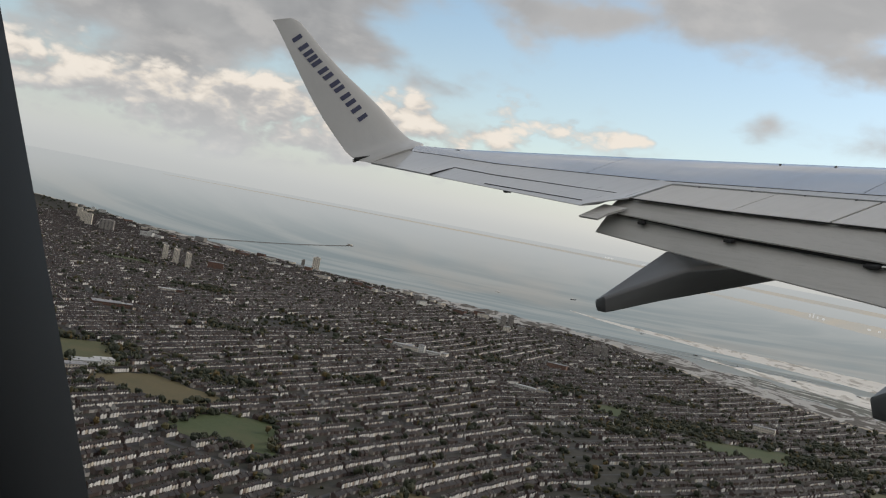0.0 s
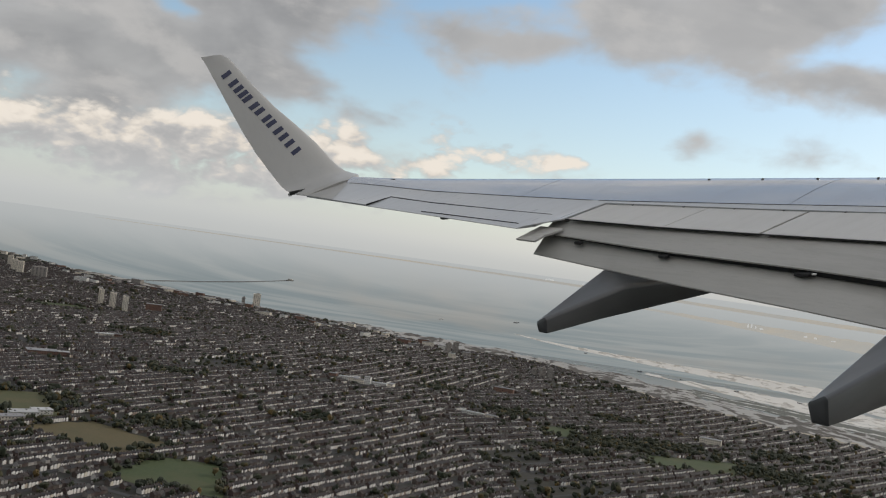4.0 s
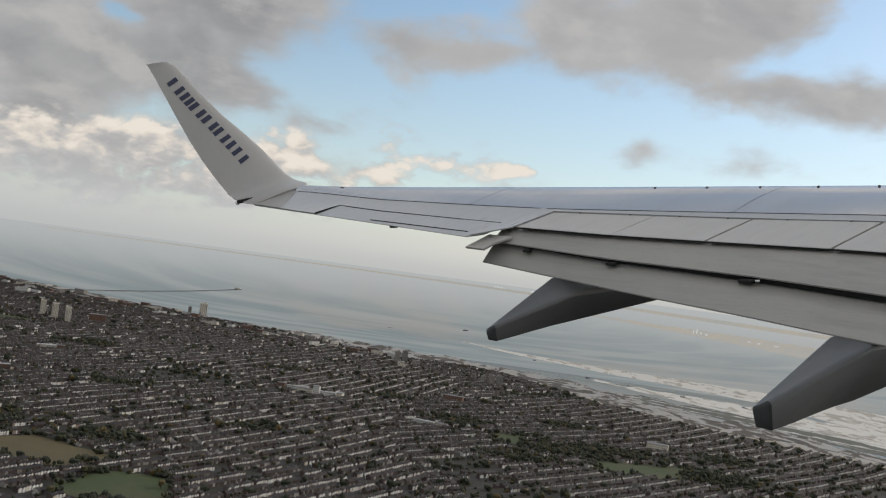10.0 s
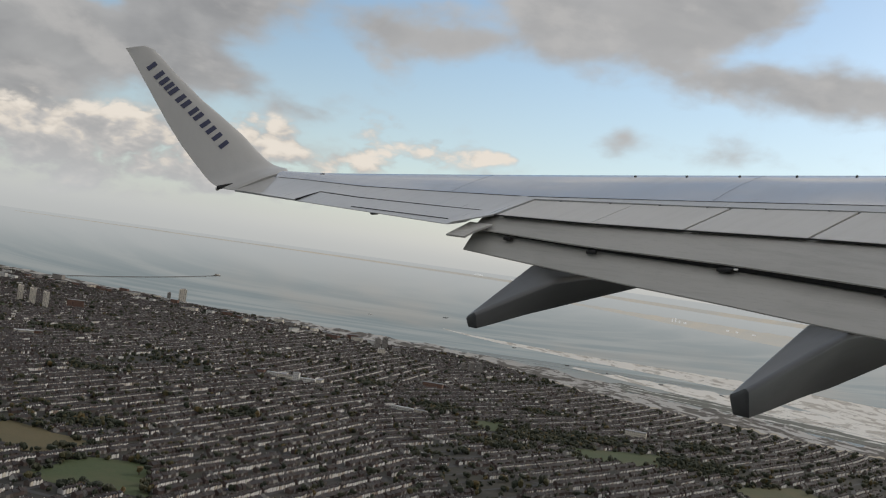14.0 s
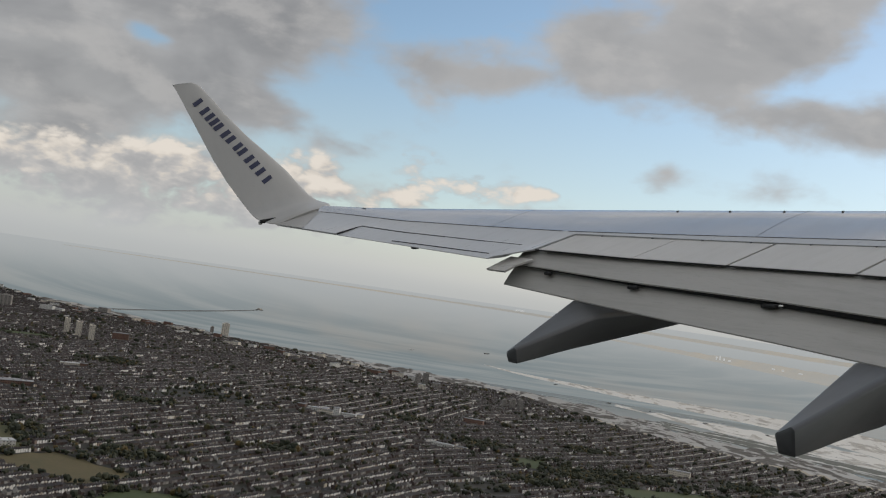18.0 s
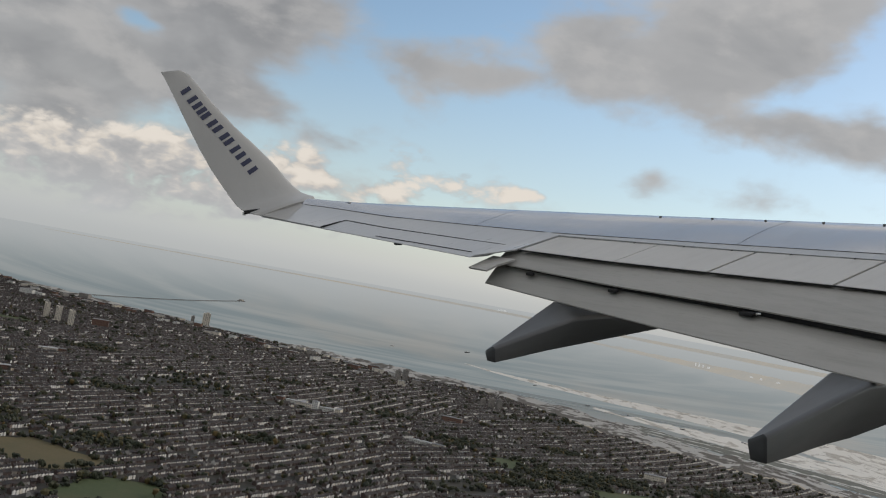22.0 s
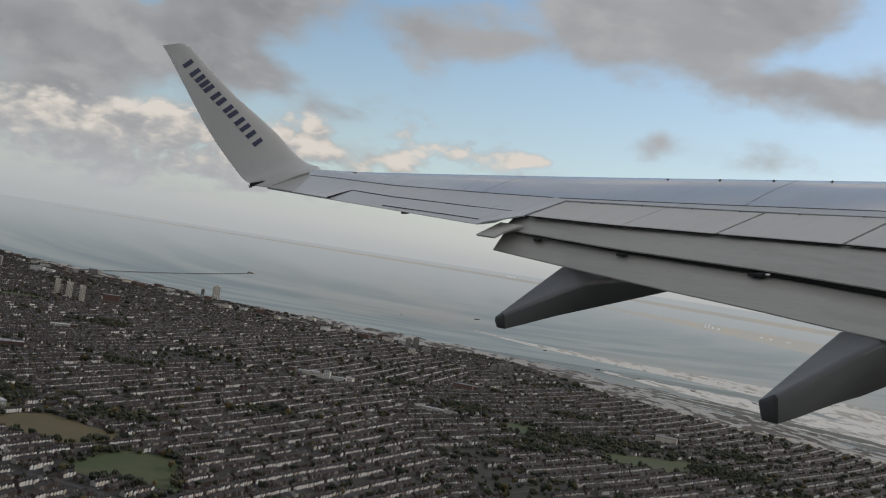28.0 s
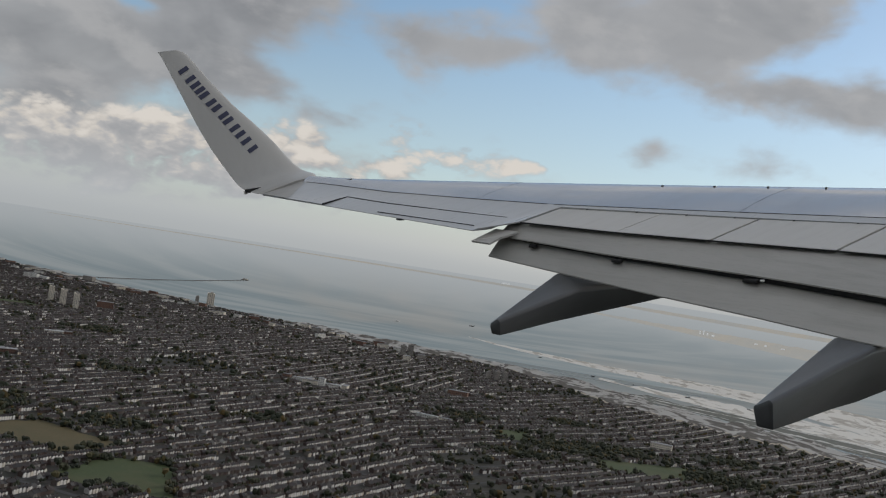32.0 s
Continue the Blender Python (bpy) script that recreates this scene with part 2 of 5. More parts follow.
def paint(base, dirt, rough, streak=(0.5, 6.0, 3.0), amount=0.5, metal=0.0, coat=0.0, bump=0.02, turn=0.0, lines_amount=0.15, coat_rough=0.15):
    """Sprayed panel: large uneven stains, streaks along the flow, fine grime."""
    def build(n, s):
        c = n.add("ShaderNodeTexCoord").outputs["Object"]
        c2 = n.add("ShaderNodeMapping", Vector=c, Rotation=(0, 0, radians(turn))).outputs[0]
        m = n.add("ShaderNodeMapping", Vector=c2, Scale=streak)
        streaks = n.noise(m.outputs[0], 2.2, 6.0, 0.6).outputs["Fac"]
        patches = n.noise(c, 0.9, 4.0, 0.55).outputs["Fac"]
        grime = n.noise(c, 30.0, 4.0, 0.6).outputs["Fac"]
        f = n.math("MULTIPLY", n.math("ADD", n.smooth(streaks, 0.42, 0.75), n.smooth(patches, 0.5, 0.8)), amount, clamp=True)
        col = n.mix(f, base, dirt)
        m2 = n.add("ShaderNodeMapping", Vector=c2, Scale=tuple(4.0 * q for q in streak))
        lines = n.noise(m2.outputs[0], 3.1, 4.0, 0.7).outputs["Fac"]
        col = n.mix(n.math("MULTIPLY", n.smooth(lines, 0.50, 0.72), lines_amount), col, dirt)
        col = n.mix(n.math("MULTIPLY", n.smooth(grime, 0.55, 0.8), 0.25), col, dirt)
        n.plug(s, "Base Color", col)
        n.plug(s, "Metallic", metal)
        n.plug(s, "Roughness", n.math("ADD", rough, n.math("MULTIPLY", n.math("SUBTRACT", streaks, 0.5), 0.18)))
        n.plug(s, "Coat Weight", coat)
        n.plug(s, "Coat Roughness", coat_rough)
        relief(n, s, patches, bump, 0.05)
    return build


WING_GREY = material("wing_grey_paint", paint((0.50, 0.508, 0.515), (0.41, 0.412, 0.41), 0.30, amount=0.3, coat=0.6, coat_rough=0.12))
SPOILER_GREY = material("spoiler_grey_paint", paint((0.58, 0.565, 0.535), (0.47, 0.455, 0.425), 0.42, amount=0.3, coat=0.18))
FLAP_GREY = material("flap_grey_paint", paint((0.42, 0.41, 0.385), (0.285, 0.276, 0.255), 0.38, (3.0, 0.18, 3.0), 0.45, turn=-12.4, lines_amount=0.4))
BARE_METAL = material("bare_aluminium", paint((0.60, 0.615, 0.635), (0.50, 0.51, 0.525), 0.15, (0.4, 3.0, 3.0), 0.35, 0.95, bump=0.006))
WHITE_PAINT = material("winglet_white_paint", paint((0.50, 0.494, 0.48), (0.42, 0.414, 0.40), 0.38, (2.0, 2.0, 0.5), 0.3, coat=0.2))
TIP_PAINT = material("tip_beige_paint", paint((0.44, 0.43, 0.41), (0.37, 0.36, 0.34), 0.36, amount=0.4))
# the wing's grey, darkened to stand for shade on the fairings' sides
FAIRING_SHADED_GREY = material("fairing_shaded_grey", paint((0.080, 0.084, 0.088), (0.056, 0.058, 0.060), 0.45, (0.5, 4.0, 3.0), 0.4, coat=0.5, coat_rough=0.30))
NAVY = material("navy_livery_paint", paint((0.022, 0.030, 0.085), (0.035, 0.04, 0.085), 0.35, amount=0.3))
# black of the seals, also painted where gaps lie in shade
SEAL_AND_SHADE = material("black_seal_and_shade", paint((0.018, 0.018, 0.019), (0.03, 0.03, 0.03), 0.7, amount=0.4))
STEEL = material("dark_steel", paint((0.10, 0.10, 0.105), (0.05, 0.05, 0.05), 0.4, metal=0.7))
LAMP_GLASS = material("lamp_glass", paint((0.85, 0.85, 0.82), (0.7, 0.7, 0.66), 0.2, amount=0.2))
CABIN = material("cabin_plastic", paint((0.045, 0.048, 0.055), (0.03, 0.032, 0.038), 0.55, amount=0.4))


def tinted(stops, rough, island=True, scale=0.25, spread=0.35, bump=0.0):
    """A colour picked piece by piece out of a ramp, then mottled."""
    def build(n, s):
        r = n.add("ShaderNodeNewGeometry").outputs["Random Per Island"] if island else n.add("ShaderNodeObjectInfo").outputs["Random"]
        c = n.place()
        col = n.ramp(r, *stops)
        mott = n.noise(c, scale, 6.0, 0.65).outputs["Fac"]
        f = n.math("MULTIPLY", n.smooth(mott, 0.3, 0.75), spread)
        n.plug(s, "Base Color", n.mix(f, col, n.mix(1.0, col, (0.35, 0.34, 0.33), "MULTIPLY")))
        n.plug(s, "Roughness", rough)
        if bump:
            relief(n, s, mott, bump, 0.3)
    return build


HOUSE_WALLS = ((0.0, (0.386, 0.378, 0.370)), (0.10, (0.269, 0.252, 0.244)), (0.16, (0.071, 0.050, 0.047)), (0.62, (0.092, 0.066, 0.059)), (0.80, (0.126, 0.109, 0.099)), (0.90, (0.521, 0.512, 0.496)), (1.0, (0.185, 0.160, 0.134)))
BAY_WALLS = ((0.0, (0.82, 0.81, 0.79)), (0.62, (0.78, 0.76, 0.73)), (0.76, (0.25, 0.18, 0.145)), (0.88, (0.66, 0.60, 0.50)), (1.0, (0.82, 0.82, 0.80)))
HOUSE_ROOFS = ((0.0, (0.031, 0.026, 0.027)), (0.3, (0.028, 0.027, 0.032)), (0.55, (0.042, 0.030, 0.028)), (0.75, (0.024, 0.023, 0.027)), (0.92, (0.050, 0.034, 0.030)), (1.0, (0.080, 0.077, 0.077)))
LEAVES = ((0.0, (0.020, 0.027, 0.014)), (0.45, (0.030, 0.038, 0.019)), (0.75, (0.046, 0.049, 0.024)), (0.92, (0.075, 0.065, 0.022)), (1.0, (0.13, 0.085, 0.025)))
WALLS = material("house_render_and_brick", tinted(HOUSE_WALLS, 0.85))
BAYS = material("bay_render", tinted(BAY_WALLS, 0.8, True, 0.5, 0.2))
BAYS_ONE = material("house_bay", tinted(BAY_WALLS, 0.8, False, 0.5, 0.2))
ROOFS = material("roof_tiles", tinted(HOUSE_ROOFS, 0.8))
WALLS_ONE = material("house_wall", tinted(HOUSE_WALLS, 0.85, False))
ROOFS_ONE = material("house_roof", tinted(HOUSE_ROOFS, 0.8, False))
FOLIAGE = material("foliage", tinted(LEAVES, 0.8, True, 0.9, 0.5, 0.5))
FOLIAGE_ONE = material("tree_foliage", tinted(LEAVES, 0.8, False, 0.9, 0.5, 0.5))
BARK = material("bark", tinted(((0.0, (0.06, 0.045, 0.035)), (1.0, (0.09, 0.07, 0.05))), 0.9, False))
CARS = material("car_paint", tinted(((0.0, (0.5, 0.5, 0.5)), (0.3, (0.03, 0.03, 0.035)), (0.55, (0.72, 0.72, 0.72)), (0.75, (0.25, 0.03, 0.03)), (1.0, (0.05, 0.09, 0.2))), 0.3))
CONCRETE = material("pale_concrete", tinted(((0.0, (0.72, 0.66, 0.56)), (1.0, (0.80, 0.74, 0.65))), 0.8, False, 0.4, 0.3))
TOWER_GREY = material("tower_grey_cladding", tinted(((0.0, (0.30, 0.28, 0.26)), (1.0, (0.36, 0.33, 0.30))), 0.75, False, 0.4, 0.3))
WHITE_WALL = material("white_render", tinted(((0.0, (0.66, 0.65, 0.62)), (1.0, (0.74, 0.73, 0.70))), 0.75, False, 0.5, 0.25))
BRICK_WALL = material("red_brick", tinted(((0.0, (0.19, 0.11, 0.085)), (1.0, (0.23, 0.135, 0.10))), 0.9, False, 0.5, 0.35))
FLAT_ROOF = material("flat_felt_roof", tinted(((0.0, (0.16, 0.16, 0.165)), (1.0, (0.30, 0.30, 0.31))), 0.7, False, 0.3, 0.35))
SHEET_ROOF = material("white_sheet_roof", tinted(((0.0, (0.36, 0.365, 0.37)), (1.0, (0.52, 0.52, 0.52))), 0.45, False, 0.3, 0.25))
WINDOW_DARK = material("window_glass", paint((0.03, 0.035, 0.042), (0.05, 0.05, 0.055), 0.12, amount=0.4))
TIMBER = material("weathered_timber", tinted(((0.0, (0.10, 0.085, 0.07)), (1.0, (0.14, 0.12, 0.10))), 0.85, False, 1.0, 0.4))
ASPHALT = material("asphalt", tinted(((0.0, (0.050, 0.050, 0.053)), (1.0, (0.075, 0.075, 0.077))), 0.85, False, 0.3, 0.4))


def build_ground(n, s):
    """Gardens, yards and scrub between the houses, at two scales."""
    c = n.place()
    big = n.noise(c, 0.008, 5.0, 0.6).outputs["Fac"]
    yard = n.noise(c, 0.11, 6.0, 0.7).outputs["Fac"]
    col = n.ramp(yard, (0.30, (0.011, 0.012, 0.009)), (0.47, (0.021, 0.022, 0.016)), (0.58, (0.034, 0.029, 0.027)), (0.70, (0.066, 0.062, 0.056)))
    n.plug(s, "Base Color", n.mix(n.math("MULTIPLY", n.smooth(big, 0.4, 0.65), 0.5), col, (0.035, 0.031, 0.017)))
    n.plug(s, "Roughness", 0.9)
    relief(n, s, yard, 0.5, 0.6)


def grass(a, b, dry):
    def build(n, s):
        c = n.place()
        big = n.noise(c, 0.03, 5.0, 0.6).outputs["Fac"]
        small = n.noise(c, 0.6, 6.0, 0.7).outputs["Fac"]
        col = n.mix(n.smooth(small, 0.3, 0.7), a, b)
        n.plug(s, "Base Color", n.mix(n.math("MULTIPLY", n.smooth(big, 0.42, 0.68), 0.6), col, dry))
        n.plug(s, "Roughness", 0.9)
        relief(n, s, small, 0.4, 0.3)
    return build


def build_sea(n, s):
    """Calm estuary water: broad bands of silt and clear water, cloud-soft, with a fine ripple."""
    c = n.place()
    st = n.add("ShaderNodeMapping", Vector=c, Rotation=(0, 0, radians(12)), Scale=(1.0, 3.6, 1.0))
    bands = n.noise(st.outputs[0], 0.0017, 5.0, 0.55, 0.4).outputs["Fac"]
    silt = n.noise(c, 0.0012, 4.0, 0.55).outputs["Fac"]
    waves = n.noise(c, 0.10, 4.0, 0.6).outputs["Fac"]
    col = n.mix(n.smooth(bands, 0.35, 0.65), (0.165, 0.192, 0.190), (0.250, 0.270, 0.258))
    n.plug(s, "Base Color", n.mix(n.math("MULTIPLY", n.smooth(silt, 0.46, 0.68), 0.7), col, (0.34, 0.31, 0.255)))
    n.plug(s, "Roughness", n.math("ADD", 0.20, n.math("MULTIPLY", bands, 0.16)))
    n.plug(s, "IOR", 1.33)
    n.plug(s, "Specular IOR Level", 0.26)
    relief(n, s, waves, 0.06, 0.4)


def build_mud(wet, dark, mid, level=0.47):
    def build(n, s):
        c = n.place()
        st = n.add("ShaderNodeMapping", Vector=c, Rotation=(0, 0, radians(-8)), Scale=(1.0, 0.55, 1.0))
        pools = n.noise(st.outputs[0], 0.028, 8.0, 0.62, 1.4).outputs["Fac"]
        grain = n.noise(c, 0.12, 6.0, 0.7).outputs["Fac"]
        f = n.smooth(pools, level - 0.035, level + 0.035)
        col = n.mix(n.smooth(grain, 0.35, 0.7), dark, mid)
        # wet pools take a pale colour that stands for the sky they reflect
        n.plug(s, "Base Color", n.mix(f, col, wet))
        n.plug(s, "Roughness", n.math("SUBTRACT", 0.85, n.math("MULTIPLY", f, 0.25)))
        n.plug(s, "Specular IOR Level", 0.3)
        relief(n, s, grain, 0.3, 0.2)
    return build


GROUND = material("town_ground", build_ground)
PARK_GREEN = material("park_grass", grass((0.042, 0.062, 0.020), (0.060, 0.080, 0.028), (0.078, 0.080, 0.034)))
FIELD_TAN = material("dry_field", grass((0.092, 0.074, 0.032), (0.118, 0.093, 0.042), (0.074, 0.070, 0.030)))
FIELD_OLIVE = material("olive_field", grass((0.060, 0.068, 0.026), (0.085, 0.085, 0.034), (0.11, 0.09, 0.04)))
SEA = material("estuary_water", build_sea)
MUD = material("tidal_mud", build_mud((0.36, 0.345, 0.32), (0.055, 0.049, 0.042), (0.14, 0.124, 0.108), 0.495))
SAND = material("sand_bank", build_mud((0.66, 0.635, 0.585), (0.34, 0.315, 0.28), (0.52, 0.49, 0.44), 0.46))
SALTING = material("grey_mudflat", build_mud((0.34, 0.345, 0.32), (0.105, 0.11, 0.095), (0.16, 0.163, 0.14), 0.64))
CREEK = material("wet_creek_silt", build_mud((0.50, 0.49, 0.46), (0.34, 0.33, 0.31), (0.42, 0.41, 0.385), 0.45))
BEACH = material("shingle_beach", grass((0.33, 0.29, 0.22), (0.42, 0.37, 0.29), (0.25, 0.22, 0.17)))


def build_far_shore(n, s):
    """Low land across the estuary, a glowing backdrop with the haze painted in."""
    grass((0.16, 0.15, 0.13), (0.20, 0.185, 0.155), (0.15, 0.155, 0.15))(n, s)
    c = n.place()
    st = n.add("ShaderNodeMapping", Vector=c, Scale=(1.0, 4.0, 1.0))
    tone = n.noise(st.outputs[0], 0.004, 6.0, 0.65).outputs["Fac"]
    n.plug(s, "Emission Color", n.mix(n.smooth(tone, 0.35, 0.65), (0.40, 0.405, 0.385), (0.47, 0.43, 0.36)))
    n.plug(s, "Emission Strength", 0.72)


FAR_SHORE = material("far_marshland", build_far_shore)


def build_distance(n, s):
    """Far water, a glowing backdrop that takes over from the sea; haze painted in."""
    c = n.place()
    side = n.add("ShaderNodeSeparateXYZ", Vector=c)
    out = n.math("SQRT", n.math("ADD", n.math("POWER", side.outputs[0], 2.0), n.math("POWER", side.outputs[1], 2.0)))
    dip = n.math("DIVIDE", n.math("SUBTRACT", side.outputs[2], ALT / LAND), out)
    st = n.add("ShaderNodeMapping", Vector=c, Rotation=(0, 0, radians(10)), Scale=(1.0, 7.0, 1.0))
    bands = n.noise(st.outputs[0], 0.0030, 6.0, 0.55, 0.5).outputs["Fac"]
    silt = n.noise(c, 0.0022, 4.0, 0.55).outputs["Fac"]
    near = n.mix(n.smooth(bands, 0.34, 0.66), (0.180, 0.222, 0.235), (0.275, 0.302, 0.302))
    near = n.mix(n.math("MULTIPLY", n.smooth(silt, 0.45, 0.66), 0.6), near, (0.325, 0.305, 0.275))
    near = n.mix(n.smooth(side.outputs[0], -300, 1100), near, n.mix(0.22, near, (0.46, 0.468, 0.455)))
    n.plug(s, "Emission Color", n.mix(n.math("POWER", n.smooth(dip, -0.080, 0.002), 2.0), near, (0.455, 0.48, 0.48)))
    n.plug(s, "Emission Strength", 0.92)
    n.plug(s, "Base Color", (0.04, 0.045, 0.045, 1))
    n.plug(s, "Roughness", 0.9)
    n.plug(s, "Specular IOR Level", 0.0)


DISTANCE = material("painted_haze_distance", build_distance)


def build_far_tank(n, s):
    c = n.place()
    tone = n.noise(c, 0.05, 4.0, 0.6).outputs["Fac"]
    n.plug(s, "Base Color", n.mix(n.smooth(tone, 0.3, 0.7), (0.78, 0.78, 0.76), (0.66, 0.66, 0.65)))
    n.plug(s, "Roughness", 0.6)
    # glow added to keep the far tanks bright; they are no lamps
    n.plug(s, "Emission Color", (0.45, 0.46, 0.46, 1))
    n.plug(s, "Emission Strength", 0.5)


FAR_TANK = material("far_white_tank_glow", build_far_tank)

# ---- mesh helpers ----
def mesh_object(name, verts, faces, mats, slots=None, smooth=False):
    me = bpy.data.meshes.new(name)
    me.from_pydata(verts, [], faces)
    for m in mats if isinstance(mats, (list, tuple)) else [mats]:
        me.materials.append(m)
    if slots is not None:
        me.polygons.foreach_set("material_index", slots)
    if smooth:
        me.polygons.foreach_set("use_smooth", [True] * len(me.polygons))
    me.update()
    return new(name, me)


def part(name, bm, mat, parent, label="", smooth=False, sharp=35.0):
    """Links a bmesh as one mesh object under a thing or a part."""
    me = bpy.data.meshes.new(name)
    bmesh.ops.recalc_face_normals(bm, faces=bm.faces)
    if smooth:
        for e in bm.edges:
            e.smooth = len(e.link_faces) == 2 and e.calc_face_angle(0.0) < radians(sharp)
    bm.to_mesh(me)
    bm.free()
    if smooth:
        me.polygons.foreach_set("use_smooth", [True] * len(me.polygons))
    me.materials.append(mat)
    ob = new(name, me)
    if parent:
        ob.parent = parent
    return tagged(ob, label) if label else ob


def thing(name, m, label, category, group="", kind=""):
    ob = new(name)
    ob.matrix_world = m
    ob.empty_display_size = 0.1
    return tagged(ob, label, category, group, kind)


def loft(rings, closed=True, caps=True):
    """Skin over rings of points of equal count."""
    bm = bmesh.new()
    rows = [[bm.verts.new(p) for p in ring] for ring in rings]
    k = len(rows[0])
    for a, b in zip(rows, rows[1:]):
        for i in range(k if closed else k - 1):
            j = (i + 1) % k
            bm.faces.new((a[i], a[j], b[j], b[i]))
    if caps and closed:
        bm.faces.new(rows[0])
        bm.faces.new(rows[-1][::-1])
    return bm


def block(size, at=(0, 0, 0), bevel=0.0, turn=None):
    bm = bmesh.new()
    bmesh.ops.create_cube(bm, size=1.0)
    bmesh.ops.scale(bm, vec=size, verts=bm.verts)
    if bevel:
        bmesh.ops.bevel(bm, geom=bm.edges, offset=bevel, segments=2, affect="EDGES", profile=0.6)
    if turn:
        bmesh.ops.transform(bm, matrix=turn, verts=bm.verts)
    bmesh.ops.translate(bm, vec=at, verts=bm.verts)
    return bm


def along(line, y):
    """Value on a line of (y, s) stations."""
    st = sorted(line)
    return float(np.interp(y, [a for a, _ in st], [b for _, b in st])) if st[0][0] <= y <= st[-1][0] else (
        st[0][1] + (y - st[0][0]) * (st[1][1] - st[0][1]) / (st[1][0] - st[0][0]) if y < st[0][0] else
        st[-1][1] + (y - st[-1][0]) * (st[-1][1] - st[-2][1]) / (st[-1][0] - st[-2][0]))


# ---- the aircraft ----
# its axes: x forward, y outboard to port, z up, from the passenger's eye; it climbs and banks a little
AIRCRAFT = LEAN @ pose(0, 0, 0, 0.48, -17.275, 33.11)
EYE_S, EYE_Y, EYE_Z = 16.4, 1.5, 3.296


def lead(y):
    return 0.551 * y


def chord_plane(y, s):
    return 0.126 * y + 0.09 * (10.121 - 0.258 * (16.9 - y) - s)


def at_wing(y, s, dz=0.0):
    """From span y, distance aft s and height over the chord plane to the aircraft's axes."""
    return Vector((EYE_S - s, y - EYE_Y, chord_plane(y, s) + dz - EYE_Z))


def at_abs(y, s, z):
    return Vector((EYE_S - s, y - EYE_Y, z - EYE_Z))


SLAT_LINE = [(16.4, 9.30), (15.79, 9.11), (14.57, 8.80), (13.14, 8.27), (11.88, 7.77), (9.92, 6.80), (8.34, 5.99), (5.0, 4.3)]
SPOILER_FRONT = [(11.77, 7.80), (10.55, 7.25), (9.41, 6.73), (8.25, 6.14), (5.0, 4.6)]
SPOILER_BACK = [(11.9, 8.50), (10.55, 8.05), (9.31, 7.56), (8.04, 7.04), (5.0, 5.9)]
AILERON_HINGE = [(15.0, 9.27), (14.14, 9.08), (12.66, 8.64), (12.05, 8.45)]
TRAIL = [(16.88, 10.12), (11.9, 9.014)]
TAB_LINE = [(13.9, 9.38), (12.2, 8.925)]
FORE_TE = [(12.0, 8.68), (11.47, 8.57), (10.3, 8.32), (8.64, 7.85), (7.38, 7.56), (5.0, 7.05)]
AFT_TE = [(12.11, 8.84), (10.96, 8.68), (9.45, 8.46), (8.35, 8.27), (7.5, 8.15), (5.0, 7.75)]

wing = thing("aircraft_wing", AIRCRAFT, "grey metal airliner wing with lowered flaps and an upturned white winglet", "wing")


def plate(name, y0, y1, front, back, z0, z1, thick, mat, label="", steps=10, nose=0.0, parent=None, belly=0.0):
    """A panel between two spanwise lines, with rounded nose and sharp trailing edge."""
    rings = []
    for k in range(steps + 1):
        y = y0 + (y1 - y0) * k / steps
        a, b = (f(y) if callable(f) else along(f, y) for f in (front, back))
        c = b - a
        zf = z0(y) if callable(z0) else z0
        top = []
        for u in (0.0, 0.03, 0.10, 0.25, 0.5, 0.75, 1.0):
            rise = -thick * 0.45 * max(0.0, 1 - u / 0.10) ** 2 * (1 if nose else 0) + belly * c * math.sin(math.pi * u)
            top.append(at_wing(y, a + c * u, zf + (z1 - zf) * u + rise))
        low = []
        for u in (1.0, 0.75, 0.5, 0.25, 0.06):
            t = thick * (0.12 + 0.88 * min(1.0, (1 - u) * 2.2)) if u > 0.2 else thick
            low.append(at_wing(y, a + c * u, zf + (z1 - zf) * u - t))
        rings.append(top + low)
    return part(name, loft(rings), mat, parent or wing, label, True)


# main torsion box: upper and lower skin
def wing_box():
    rings = []
    for y in (1.7, 3.2, 5.0, 7.0, 8.34, 9.0, 9.92, 10.6, 11.3, 11.76, 11.80, 12.04, 12.07, 12.66, 13.4, 14.14, 14.97, 15.0, 15.5, 16.0, 16.4):
        a = along(SLAT_LINE, y) + 0.004
        if y <= 11.76:
            b = along(SPOILER_FRONT, y) - 0.006
        elif y <= 12.04:
            b = 8.50 + (y - 11.80) * 2.05
        elif y <= 14.97:
            b = along(AILERON_HINGE, y) - 0.008
        else:
            b = along(TRAIL, y)
        c = along(TRAIL, y) - lead(y)
        top = [at_wing(y, a + (b - a) * u, 0.03 * max(0.0, 1 - (b - a) * u / 0.8) ** 2 + 0.004) for u in (0, 0.25, 0.5, 0.75, 1.0)]
        low = [at_wing(y, a + (b - a) * u, -0.02 - 0.09 * c * (1 - 0.8 * u * u)) for u in (1.0, 0.5, 0.0)]
        if y > 14.97:
            low[0] = at_wing(y, b, -0.02)
        elif 11.76 < y < 12.06:
            low[0], low[1] = at_wing(y, b, -0.012), at_wing(y, (a + b) / 2, -0.035)
        rings.append(top + low)
    part("wing_box", loft(rings), WING_GREY, wing, "grey painted upper wing skin", True, 25)


wing_box()


